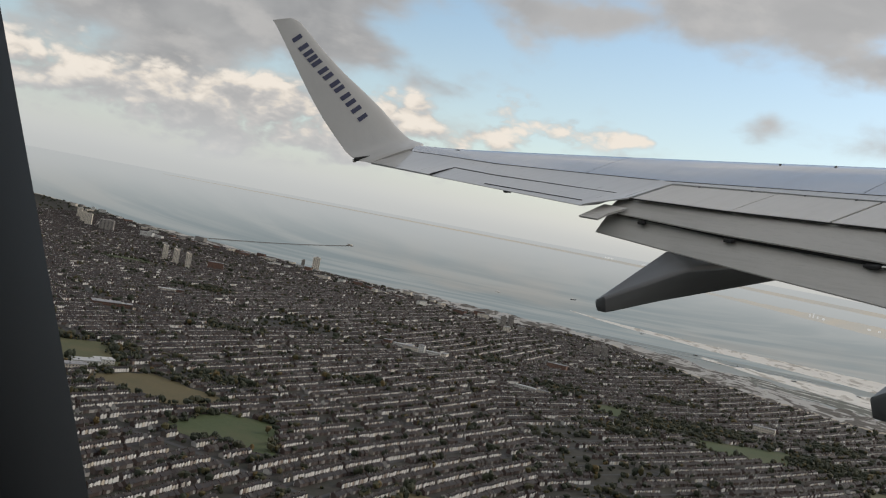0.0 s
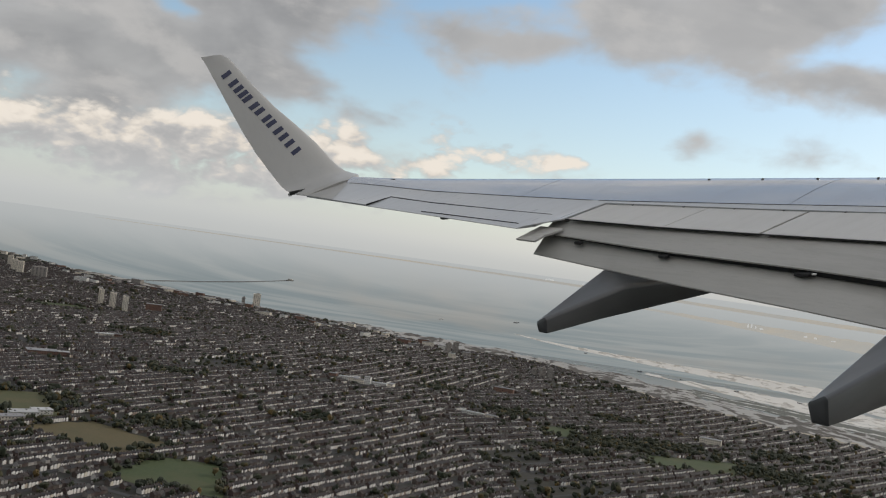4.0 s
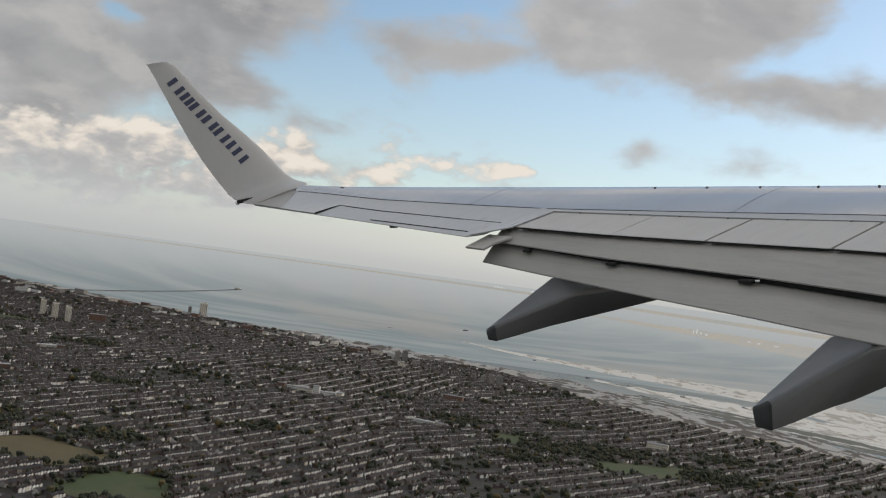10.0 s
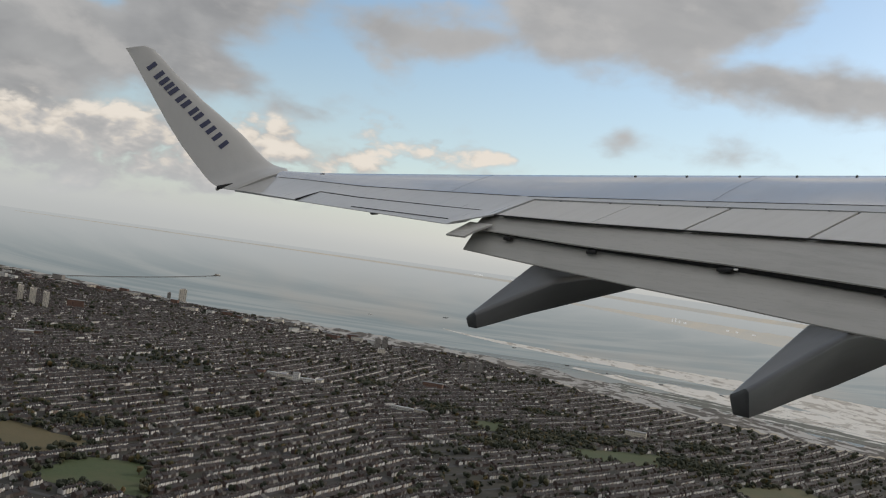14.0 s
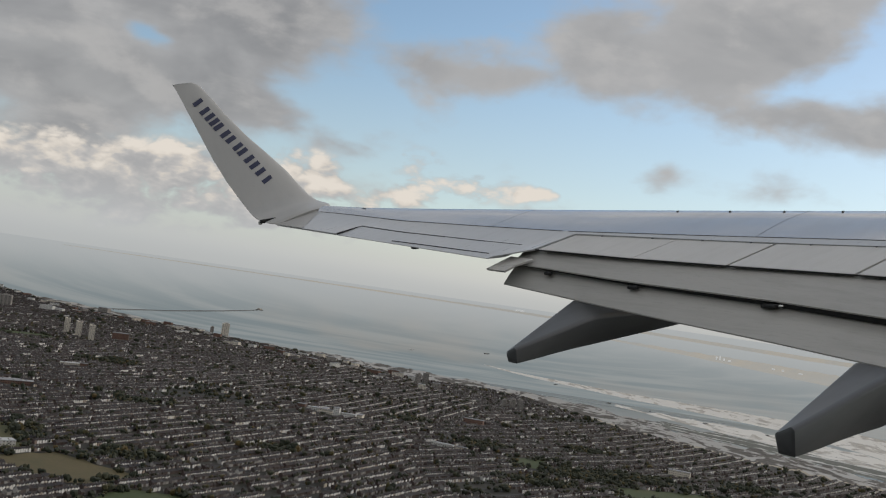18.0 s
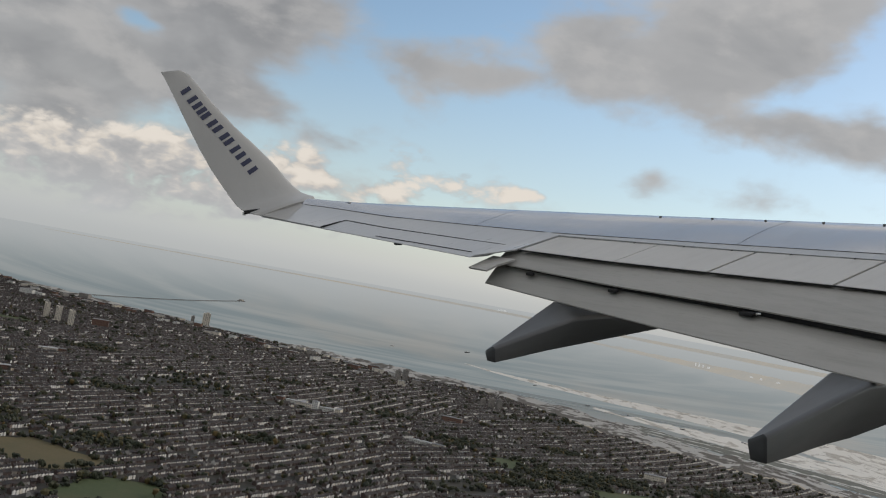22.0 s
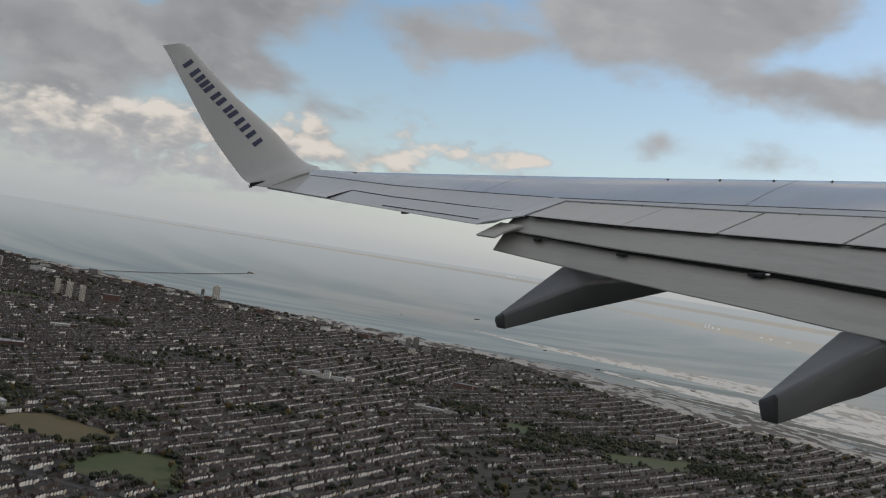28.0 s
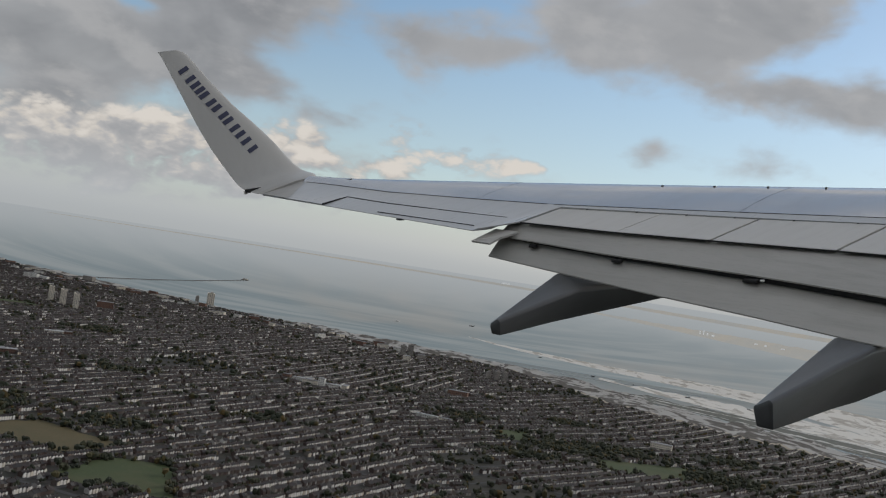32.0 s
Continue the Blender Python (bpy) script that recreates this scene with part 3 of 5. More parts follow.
def slat(y0, y1):
    rings = []
    for k in range(9):
        y = y0 + (y1 - y0) * k / 8
        a, b = along(SLAT_LINE, y), lead(y)
        c = along(TRAIL, y) - b
        q = c / 3.2
        crest = 0.03 * (4.6 - 0.2 * y) + 0.012 + 0.035 * max(0.0, y - 15.4) ** 2
        ring = []
        for v, dz in ((0, 0.031), (0.2, 0.031 + 0.55 * (crest - 0.031)), (0.45, crest * 0.98), (0.66, crest), (0.82, crest * 0.85), (0.92, crest * 0.45), (0.975, -0.01 * q),
                      (1.0, -0.06 * q), (0.975, -0.12 * q), (0.9, -0.17 * q), (0.6, -0.23 * q), (0.0, -0.27 * q)):
            ring.append(at_wing(y, a + (b - a) * v, dz))
        rings.append(ring)
    part("leading_edge_slat", loft(rings), BARE_METAL, wing, "polished bare aluminium leading edge", True, 50)


for y0, y1 in ((1.7, 6.49), (6.5, 9.70), (9.71, 13.05), (13.06, 16.40)):
    slat(y0, y1)

# seams of the leading edge panels
for y0, y1 in ((6.6, 11.9), (12.0, 16.3)):
    rings = []
    for k in range(13):
        y = y0 + (y1 - y0) * k / 12
        a = along(SLAT_LINE, y)
        rings.append([at_wing(y, a - 0.012, 0.036), at_wing(y, a + 0.012, 0.037), at_wing(y, a + 0.012, 0.028), at_wing(y, a - 0.012, 0.028)])
    part("seam", loft(rings), SEAL_AND_SHADE, wing, "dark seam between skin panels")

# spoilers, with a dark shadow gap all round
for y0, y1 in ((10.492, 11.745), (9.40, 10.48), (8.11, 9.365), (6.80, 8.075), (5.4, 6.77)):
    sp = plate("spoiler", y0, y1, lambda y: along(SPOILER_FRONT, y) + 0.012, SPOILER_BACK, 0.012, 0.0, 0.06, SPOILER_GREY, "grey spoiler panel, closed flat", 6)
    for u in (0.22, 0.72):
        y = y0 + (y1 - y0) * u
        p = at_wing(y, along(SPOILER_FRONT, y) + 0.02, 0.02)
        part("hinge", block((0.03, 0.016, 0.010), p, 0.003), STEEL, sp, "small steel hinge fitting")
# black strip that paints the shadow line along the spoilers' trailing edges
rings = []
for k in range(17):
    y = 5.4 + 6.45 * k / 16
    a = along(SPOILER_BACK, y)
    rings.append([at_wing(y, a - 0.012, -0.004), at_wing(y, a + 0.005, -0.005), at_wing(y, a + 0.007, -0.020), at_wing(y, a - 0.012, -0.020)])
part("spoiler_seal", loft(rings), SEAL_AND_SHADE, wing, "black strip standing for the shadow behind the spoilers")
# cove under the spoilers, coloured black so that the gaps look shaded
plate("flap_cove", 5.2, 12.0, SPOILER_FRONT, lambda y: along(SPOILER_BACK, y) - 0.05, -0.075, -0.075, 0.1, SEAL_AND_SHADE, "cove behind the rear spar, coloured black for shade", 10)

# aileron with its tab
ail = plate("aileron", 12.07, 14.97, lambda y: along(AILERON_HINGE, y) + 0.006, TRAIL, 0.004, -0.012, 0.07, WING_GREY, "grey aileron", 8)
rings = []
for k in range(9):
    y = 12.2 + 1.7 * k / 8
    a = along(TAB_LINE, y)
    rings.append([at_wing(y, a - 0.004, 0.0), at_wing(y, a + 0.004, 0.0), at_wing(y, a + 0.004, -0.02), at_wing(y, a - 0.004, -0.02)])
part("tab_seam", loft(rings), SEAL_AND_SHADE, ail, "dark seam of the aileron tab")
for y0, y1, g in ((12.09, 12.63, 0.003), (12.64, 13.18, 0.009), (13.19, 13.31, 0.003), (13.32, 13.80, 0.009), (13.81, 13.845, 0.003), (13.85, 14.295, 0.009), (14.30, 14.335, 0.003), (14.34, 14.80, 0.008), (14.81, 14.95, 0.003)):
    rings = []
    for y in (y0, (y0 + y1) / 2, y1):
        a = along(AILERON_HINGE, y) + 0.004
        rings.append([at_wing(y, a - g, 0.008), at_wing(y, a + g, 0.008), at_wing(y, a + g, -0.03), at_wing(y, a - g, -0.03)])
    part("hinge_gap", loft(rings), SEAL_AND_SHADE, wing, "dark aileron hinge gap")
bm = loft([[at_wing(13.35 + 0.18 * k, along(TRAIL, 13.35) + d * math.sin(math.pi * min(1, 0.05 + k * 0.95)) - 0.05, -0.03 - e) for d, e in ((0.0, 0.0), (0.07, 0.005), (0.07, 0.02), (0.0, 0.025))] for k in (0, 0.3, 0.6, 1.0)])
part("balance_horn", bm, STEEL, ail, "dark tab actuator fairing", True)
for y0, y1 in ((14.968, 14.990),):
    rings = [[at_wing(y0 + (y1 - y0) * w + (along(TRAIL, 15) - s) * 0.0, s, dz) for w, dz in ((0, 0.012), (1, 0.012), (1, -0.02), (0, -0.02))] for s in (9.26, 9.45, 9.69)]
    part("end_gap", loft(rings), SEAL_AND_SHADE, wing, "dark gap at the aileron end")

# flaps: a fore and an aft element, run out and lowered
fore = plate("fore_flap", 5.2, 12.02, lambda y: along(SPOILER_BACK, y) - 0.12, FORE_TE, -0.035, -0.165, 0.13, FLAP_GREY, "grey fore flap, extended", 18, belly=0.01)
# its outer end reaches past the aft element, as a thin swept lip
rings = []
for dz in (0.0, -0.012, -0.026):
    inset = 0.012 if dz < -0.02 else 0.0
    rings.append([at_wing(y, q, z + dz) for y, q, z in ((12.068 - inset, 8.674, -0.09), (12.104 - inset, 9.063 - inset, -0.15), (11.836, 8.974 - inset, -0.155), (11.846, 8.794, -0.135), (11.72, 8.58, -0.09))])
part("flap_end", loft(rings), SPOILER_GREY, fore, "outer end of the fore flap", False)
aft = plate("aft_flap", 5.2, 12.08, lambda y: along(FORE_TE, y) - 0.22, AFT_TE, lambda y: -0.150 - 0.024 * (12.08 - y), -0.41, 0.12, FLAP_GREY, "grey aft flap, steeply lowered", 18, belly=0.03)
# black backing strip that paints the fore flap's shadow in the slot
rings = []
for k in range(13):
    y = 5.3 + 6.6 * k / 12
    a = along(FORE_TE, y)
    rings.append([at_wing(y, a - 0.12, -0.205), at_wing(y, a - 0.05, -0.205), at_wing(y, a - 0.05, -0.205 - 0.012 * (12.1 - y)), at_wing(y, a - 0.12, -0.205 - 0.012 * (12.1 - y))])
part("slot_seal", loft(rings), SEAL_AND_SHADE, fore, "black strip standing for the shadow between the flap elements")
for y, k in ((11.45, 0.7), (10.22, 0.8), (8.62, 1.1), (6.9, 1.1)):
    p = at_wing(y, along(FORE_TE, y) + 0.01, -0.225)
    part("flap_bracket", block((0.075 * k, 0.17 * k, 0.04), p, 0.012), SEAL_AND_SHADE, aft, "dark flap bracket")
p = at_wing(8.47, along(FORE_TE, 8.47) + 0.05, -0.19)
part("bolt_head", block((0.03, 0.05, 0.02), p, 0.008), LAMP_GLASS, aft, "small bright bolt head")


def fairing(yo, yi, tail, mid, front, drift):
    """A flap track fairing: sides that close in to a narrow keel, a broad rounded top and a blunt tail, hung under the flap.
    tail, mid, front: distance aft, top outboard, top inboard, foot. drift: how far the tail turns inboard."""
    rings = []

    def ring(s, zo, zi, low, k, r, keel=0.16, aside=0.0):
        c = (yo + yi) / 2 + aside
        o, i = c + (yo - yi) / 2 * k, c + (yi - yo) / 2 * k
        lean = 0.45 * (0.7 - keel)
        pts = []
        for cy, cz, a0, q in ((i + r, zi - r, 180, r), (o - r, zo - r, 90, r), (c + (keel + lean) * (o - c), low + r * 0.4, 0, r * 0.4), (c + (keel - lean) * (i - c), low + r * 0.4, -90, r * 0.4)):
            for j in range(5):
                t = radians(a0 - 90 * j / 4)
                pts.append((cy + q * math.cos(t), cz + q * math.sin(t)))
        return [at_abs(y, s, z) for y, z in pts]

    def between(u, m, n):
        return [p + (q - p) * u for p, q in zip(m, n)]

    rings.append(ring(tail[0] + 0.015, tail[1] - 0.035, tail[2] - 0.035, tail[3] + 0.03, 0.36, 0.025, 0.7, drift))
    rings.append(ring(tail[0], tail[1], tail[2], tail[3], 0.46, 0.04, 0.7, drift))
    for u in (0.25, 0.5, 0.75, 1.0):
        rings.append(ring(*between(u, tail, mid), 0.46 + 0.54 * u, 0.040 + 0.025 * u, 0.7 - 0.54 * min(1, u * 1.6), drift * (1 - u)))
    rings.append(ring(*between(0.5, mid, front), 1.0, 0.09))
    rings.append(ring(*front, 0.9, 0.08))
    part("flap_track_fairing", loft(rings), FAIRING_SHADED_GREY, wing, "canoe-shaped flap track fairing, its grey darkened for shade", True, 50)


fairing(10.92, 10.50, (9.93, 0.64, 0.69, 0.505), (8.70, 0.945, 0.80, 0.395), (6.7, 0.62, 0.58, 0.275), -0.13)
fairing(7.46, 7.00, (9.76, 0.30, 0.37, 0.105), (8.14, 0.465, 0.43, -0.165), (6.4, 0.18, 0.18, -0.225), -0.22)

# vortex generators on the leading edge
for y in (11.17, 10.56, 9.96, 9.34, 8.72, 8.1):
    s = lead(y) + 0.30
    part("vortex_generator", block((0.034, 0.020, 0.020), at_wing(y, s, 0.03 * (4.6 - 0.2 * y) + 0.006), 0.005), STEEL, wing, "small dark metal fin on the leading edge")
part("slat_rub_strip", block((0.035, 0.26, 0.010), at_wing(15.76, lead(15.76) + 0.16, 0.050), 0.003, Matrix.Rotation(radians(28.9), 4, "Z")), STEEL, wing, "dark strip on the slat end")

# wing tip and winglet, one smooth sweep whose section turns from flat to upright
STATIONS = (  # span, height of the trailing edge, trailing edge aft, leading edge aft, lean, fall from nose to tail
    (16.405, 2.066, 10.016, 9.030, 7, 0.090), (16.54, 2.082, 10.045, 8.985, 9, 0.092), (16.66, 2.098, 10.07, 8.905, 14, 0.094), (16.80, 2.125, 10.095, 8.875, 24, 0.078), (16.92, 2.175, 10.13, 8.89, 36, 0.052), (17.02, 2.25, 10.165, 8.965, 48, 0.04), (17.11, 2.38, 10.21, 9.05, 58, 0.025),
    (17.20, 2.58, 10.29, 9.155, 66, 0.012), (17.29, 2.85, 10.40, 9.30, 71, 0.005), (17.40, 3.20, 10.51, 9.555, 73, 0), (17.51, 3.55, 10.60, 9.835, 73, 0), (17.64, 3.95, 10.69, 10.09, 73, 0), (17.76, 4.30, 10.77, 10.28, 73, 0), (17.82, 4.46, 10.81, 10.37, 73, 0), (17.84, 4.53, 10.84, 10.48, 73, 0))
UPPER = ((0, 0), (0.02, 0.42), (0.08, 0.78), (0.2, 0.98), (0.4, 1.0), (0.65, 0.65), (1.0, 0.05))


def section(y, z, te, le, lean, fall):
    c = te - le
    t = (0.060 - 0.008 * min(1, (z - 2.06) / 0.6)) * c + 0.008
    ny, nz = -math.sin(radians(lean)), math.cos(radians(lean))
    top = [at_abs(y + ny * d * t, le + c * u, z + fall * c * (1 - u) + nz * d * t) for u, d in UPPER]
    low = [at_abs(y - ny * d * t, le + c * u, z + fall * c * (1 - u) - nz * d * t) for u, d in UPPER[:0:-1]]
    return top + low


# the tip's paint runs on over the wing's skin up to a slanting line
bm = bmesh.new()
rows = []
for k in range(9):
    u = k / 8
    row = []
    for j in range(4):
        y = (16.34 - 0.55 * u) * (1 - j / 3) + 16.40 * j / 3
        a, b = along(SLAT_LINE, y) + 0.004, along(TRAIL, y)
        row.append(bm.verts.new(at_wing(y, a + (b - a) * u, 0.03 * max(0.0, 1 - (b - a) * u / 0.8) ** 2 + 0.0085)))
    rows.append(row)
for p, q in zip(rows, rows[1:]):
    for j in range(3):
        bm.faces.new((p[j], p[j + 1], q[j + 1], q[j]))
part("tip_paint", bm, TIP_PAINT, wing, "beige paint of the wing tip", True)
part("tip_fairing", loft([section(*q) for q in STATIONS[:2]]), TIP_PAINT, wing, "beige painted wing tip", True, 60)
winglet = part("winglet", loft([section(*q) for q in STATIONS[1:]]), WHITE_PAINT, wing, "upturned white winglet with navy marking", True, 60)


def on_winglet(v, u):
    """Place on the inboard face: v from foot to tip, u from leading to trailing edge."""
    z = 2.14 + (4.53 - 2.14) * v
    zs = [q[1] for q in STATIONS]
    te, le, y = (float(np.interp(z, zs, [q[k] for q in STATIONS])) for k in (2, 3, 0))
    c = te - le
    t = 0.052 * c + 0.008
    d = float(np.interp(u, [q[0] for q in UPPER], [q[1] for q in UPPER]))
    return at_abs(y - d * t * 0.956 - 0.008, le + c * u, z + d * t * 0.29)


# the airline's name as plain slanted bars, two to a letter
for w0 in (0.0, 0.11, 0.185, 0.25, 0.31, 0.405, 0.475, 0.57, 0.635, 0.73, 0.81, 0.895, 0.995):
    bm = bmesh.new()
    grid = []
    for i in range(3):
        w = w0 + 0.022 * (i - 1)
        foot, head = float(np.interp(w, (0, 0.5, 1), (0.75, 0.56, 0.52))), float(np.interp(w, (0, 0.5, 1), (0.37, 0.29, 0.33)))
        grid.append([bm.verts.new(on_winglet(0.84 - 0.60 * w + 0.033 * j / 4, foot + (head - foot) * j / 4)) for j in range(5)])
    for i in range(2):
        for j in range(4):
            bm.faces.new((grid[i][j], grid[i + 1][j], grid[i + 1][j + 1], grid[i][j + 1]))
    part("marking", bm, NAVY, winglet, "navy bar of the airline marking")
bm = block((0.28, 0.09, 0.06), at_abs(16.76, 10.00, 2.128), 0.014)
part("tip_light", bm, SEAL_AND_SHADE, wing, "dark tip lamp housing")
part("lamp_lens", block((0.05, 0.05, 0.055), at_abs(16.83, 10.12, 2.105), 0.012), LAMP_GLASS, wing, "small clear lamp lens")


# ---- the cabin round the camera ----
def window_outline(x0, x1, z0, z1, r, y, n=8):
    pts = []
    for cx, cz, a0 in ((x1 - r, z1 - r, 0), (x0 + r, z1 - r, 90), (x0 + r, z0 + r, 180), (x1 - r, z0 + r, 270)):
        for k in range(n + 1):
            a = radians(a0 + 90 * k / n)
            pts.append(Vector((cx + r * math.cos(a), y, cz + r * math.sin(a))))
    return pts


def window_surround():
    """The moulded panel round the window, with its reveal."""
    rings = [window_outline(0.006, 0.275, -0.22, 0.15, 0.06, 0.100), window_outline(0.002, 0.280, -0.225, 0.155, 0.064, 0.094), window_outline(-0.02, 0.30, -0.25, 0.18, 0.08, 0.080),
             window_outline(-0.14, 0.48, -0.40, 0.29, 0.09, 0.068), window_outline(-0.14, 0.48, -0.40, 0.29, 0.09, 0.125), window_outline(0.004, 0.330, -0.25, 0.17, 0.06, 0.125)]
    rings.append(rings[0])
    bm = loft(rings, True, False)
    bmesh.ops.remove_doubles(bm, verts=bm.verts, dist=1e-5)
    ob = part("window_1", bm, CABIN, None, "", True)
    ob.matrix_world = AIRCRAFT
    tagged(ob, "dark rounded surround of the cabin window", "window", "", "structure")


window_surround()
BODY_Y, BODY_Z = -1.697, -0.35


def tube(name, radius, mat, label, category, s0, s1, wall):
    """A round shell with thickness and one opening at the window."""
    xs = [EYE_S - s0 - (s1 - s0) * k / 24 for k in range(25)] + [-0.10, 0.44]
    xs = sorted(set(xs), reverse=True)
    marks = [math.asin((z - BODY_Z) / radius) for z in (-0.36, 0.25)]
    angs = sorted([radians(a) for a in range(-170, 181, 10) if not marks[0] - 0.05 < radians(a) < marks[1] + 0.05] + marks)
    bm = bmesh.new()
    rows = []
    for r in (radius, radius - wall):
        rows.append([[bm.verts.new((x, BODY_Y + r * math.cos(a), BODY_Z + r * math.sin(a))) for a in angs] for x in xs])
    n = len(angs)
    gap = {(i, j) for i in range(len(xs) - 1) for j in range(n) if xs[i] <= 0.4401 and xs[i + 1] >= -0.1001 and abs(angs[j] - marks[0]) < 1e-6}
    for i in range(len(xs) - 1):
        for j in range(n):
            if (i, j) in gap:
                continue
            k = (j + 1) % n
            bm.faces.new((rows[0][i][j], rows[0][i][k], rows[0][i + 1][k], rows[0][i + 1][j]))
            bm.faces.new((rows[1][i][j], rows[1][i + 1][j], rows[1][i + 1][k], rows[1][i][k]))
    for i in (0, len(xs) - 1):
        for j in range(n):
            k = (j + 1) % n
            bm.faces.new((rows[0][i][j], rows[1][i][j], rows[1][i][k], rows[0][i][k]))
    me = bpy.data.meshes.new(name)
    bm.to_mesh(me)
    bm.free()
    me.materials.append(mat)
    if name == "fuselage":
        me.materials.append(NAVY)
        me.polygons.foreach_set("material_index", [1 if f.center.z < BODY_Z - 0.35 * radius else 0 for f in me.polygons])
    me.polygons.foreach_set("use_smooth", [True] * len(me.polygons))
    ob = new(name, me)
    ob.matrix_world = AIRCRAFT
    return tagged(ob, label, category, "", "structure")


tube("fuselage", 1.86, WHITE_PAINT, "white fuselage skin with a navy belly", "fuselage", 2.0, 26.0, 0.03)
tube("wall_cabin", 1.80, CABIN, "plain dark lining of the cabin", "wall", 2.2, 25.8, 0.02)
for name, size, at, words, cat in (("floor", (23.4, 3.2, 0.05), (EYE_S - 14.0, BODY_Y, -1.05), "plain dark cabin floor", "floor"), ("wall_aft", (0.05, 3.1, 2.9), (EYE_S - 25.6, BODY_Y, BODY_Z), "plain dark bulkhead behind the seats", "wall"), ("wall_forward", (0.05, 3.1, 2.9), (EYE_S - 2.4, BODY_Y, BODY_Z), "plain dark bulkhead ahead", "wall")):
    ob = part(name, block(size, at, 0.01), CABIN, None)
    ob.matrix_world = AIRCRAFT
    tagged(ob, words, cat, "", "structure")


def belly():
    """The fairing where the wing meets the body."""
    rings = []
    for s, w, d in ((1.5, 0.9, 0.2), (3.0, 1.5, 0.7), (5.0, 1.75, 1.15), (8.0, 1.8, 1.25), (10.0, 1.7, 1.0), (12.5, 1.3, 0.5), (14.0, 0.8, 0.15)):
        rings.append([Vector((EYE_S - s, BODY_Y + w * math.cos(t), -1.75 + d * math.sin(t) * (1 if math.sin(t) < 0 else 0.4))) for t in (radians(20 * k) for k in range(18))])
    ob = part("belly_fairing", loft(rings), NAVY, None, "", True, 60)
    ob.matrix_world = AIRCRAFT
    tagged(ob, "navy fairing where the wing joins the fuselage", "fuselage", "", "structure")


belly()

AIRBORNE = {ob.name for ob in scene.objects}

# ---- the land: ground, sea, shore ----
def rise(r):
    """The sheet lifts gently far out, to meet the horizon."""
    u = min(1.0, max(0.0, (r - 2600) / 2350))
    return 148 * u * u


def rise_np(r):
    u = np.clip((r - 2600) / 2350, 0, 1)
    return 148 * u * u


COAST = [(-180, 4950), (-62, 4950), (-44, 4700), (-34, 3900), (-27.5, 3250), (-23.4, 2960), (-21.7, 2640), (-17.7, 2365), (-14.6, 2288), (-11.5, 2134), (-7.7, 1993), (-3.8, 1859), (-0.5, 1738),
         (3.1, 1751), (5.4, 1696), (8.0, 1566), (11.3, 1438), (14.4, 1379), (17.5, 1327), (20.4, 1299), (25, 1268), (34, 1215), (50, 1273), (75, 1700), (100, 3000), (118, 4950), (180, 4950)]
MUD_EDGE = [(-60, 4950), (-30, 3300), (-14, 2310), (-9, 2090), (-3.8, 2006), (0, 1940), (4.7, 1831), (8, 1763), (11.2, 1651), (14.3, 1568), (17.3, 1494), (20.3, 1453), (25, 1379), (40, 1358), (75, 1900), (100, 3100)]
COAST_AZ, COAST_R = (np.array(v, float) for v in zip(*COAST))
MUD_AZ, MUD_R = (np.array(v, float) for v in zip(*MUD_EDGE))


def coast(az):
    return float(np.interp(az, COAST_AZ, COAST_R))


def polar(r, az, dz=0.0):
    a = radians(az)
    return Vector((r * math.sin(a), r * math.cos(a), rise(r) + dz))


def wiggle(az, k, amp):
    return amp * noise.fractal(Vector((az * k, 3.7, 1.1)), 1.0, 2.0, 5)


def sheet(name, azs, inner, outer, steps, dz, mat, label, category, uneven=0.0):
    verts, faces = [], []
    for az in azs:
        r0, r1 = inner(az), outer(az)
        for k in range(steps + 1):
            p = polar(r0 + (r1 - r0) * k / steps, az, dz)
            verts.append(p)
    n = steps + 1
    for i in range(len(azs) - 1):
        for k in range(steps):
            faces.append((i * n + k, (i + 1) * n + k, (i + 1) * n + k + 1, i * n + k + 1))
    ob = mesh_object(name, verts, faces, mat, None, True)
    return tagged(ob, label, category, "", "structure")


def level(ob):
    """Still water shades as a level surface also where its sheet lifts."""
    ob.data.normals_split_custom_set_from_vertices([(0, 0, 1)] * len(ob.data.vertices))


def bearings(a, b, step):
    return [a + (b - a) * k / round((b - a) / step) for k in range(round((b - a) / step) + 1)]


ALL = bearings(-180, -50, 2.0)[:-1] + bearings(-50, 50, 0.1)[:-1] + bearings(50, 180, 2.0)
sheet("water", bearings(-180, 180, 1.0), lambda az: 0.0, lambda az: 1900, 60, -0.6, SEA, "calm grey-green estuary water", "sea")
sheet("backdrop", bearings(-180, 180, 1.0), lambda az: 1900, lambda az: 4965, 70, -0.6, DISTANCE, "far water reaching the horizon, a glowing backdrop with painted haze", "distance")
sheet("ground", ALL, lambda az: 0.0, lambda az: coast(az) + wiggle(az, 1.5, 26), 60, 0.6, GROUND, "dark town ground with gardens and yards", "ground")
sheet("beach", bearings(-30, 30, 0.1), lambda az: coast(az) - 10 + wiggle(az, 1.5, 26), lambda az: coast(az) + 24 + wiggle(az, 1.5, 26) + wiggle(az + 40, 3.1, 14), 3, -0.3, BEACH, "narrow strip of pale shingle beach", "beach")
sheet("mudflat", bearings(-27, 60, 0.08), lambda az: coast(az) - 6, lambda az: float(np.interp(az, MUD_AZ, MUD_R)) + wiggle(az, 0.7, 60) + wiggle(az + 9, 2.4, 18), 8, -0.42, MUD, "wet tidal mud with pools and dark weed", "mudflat")


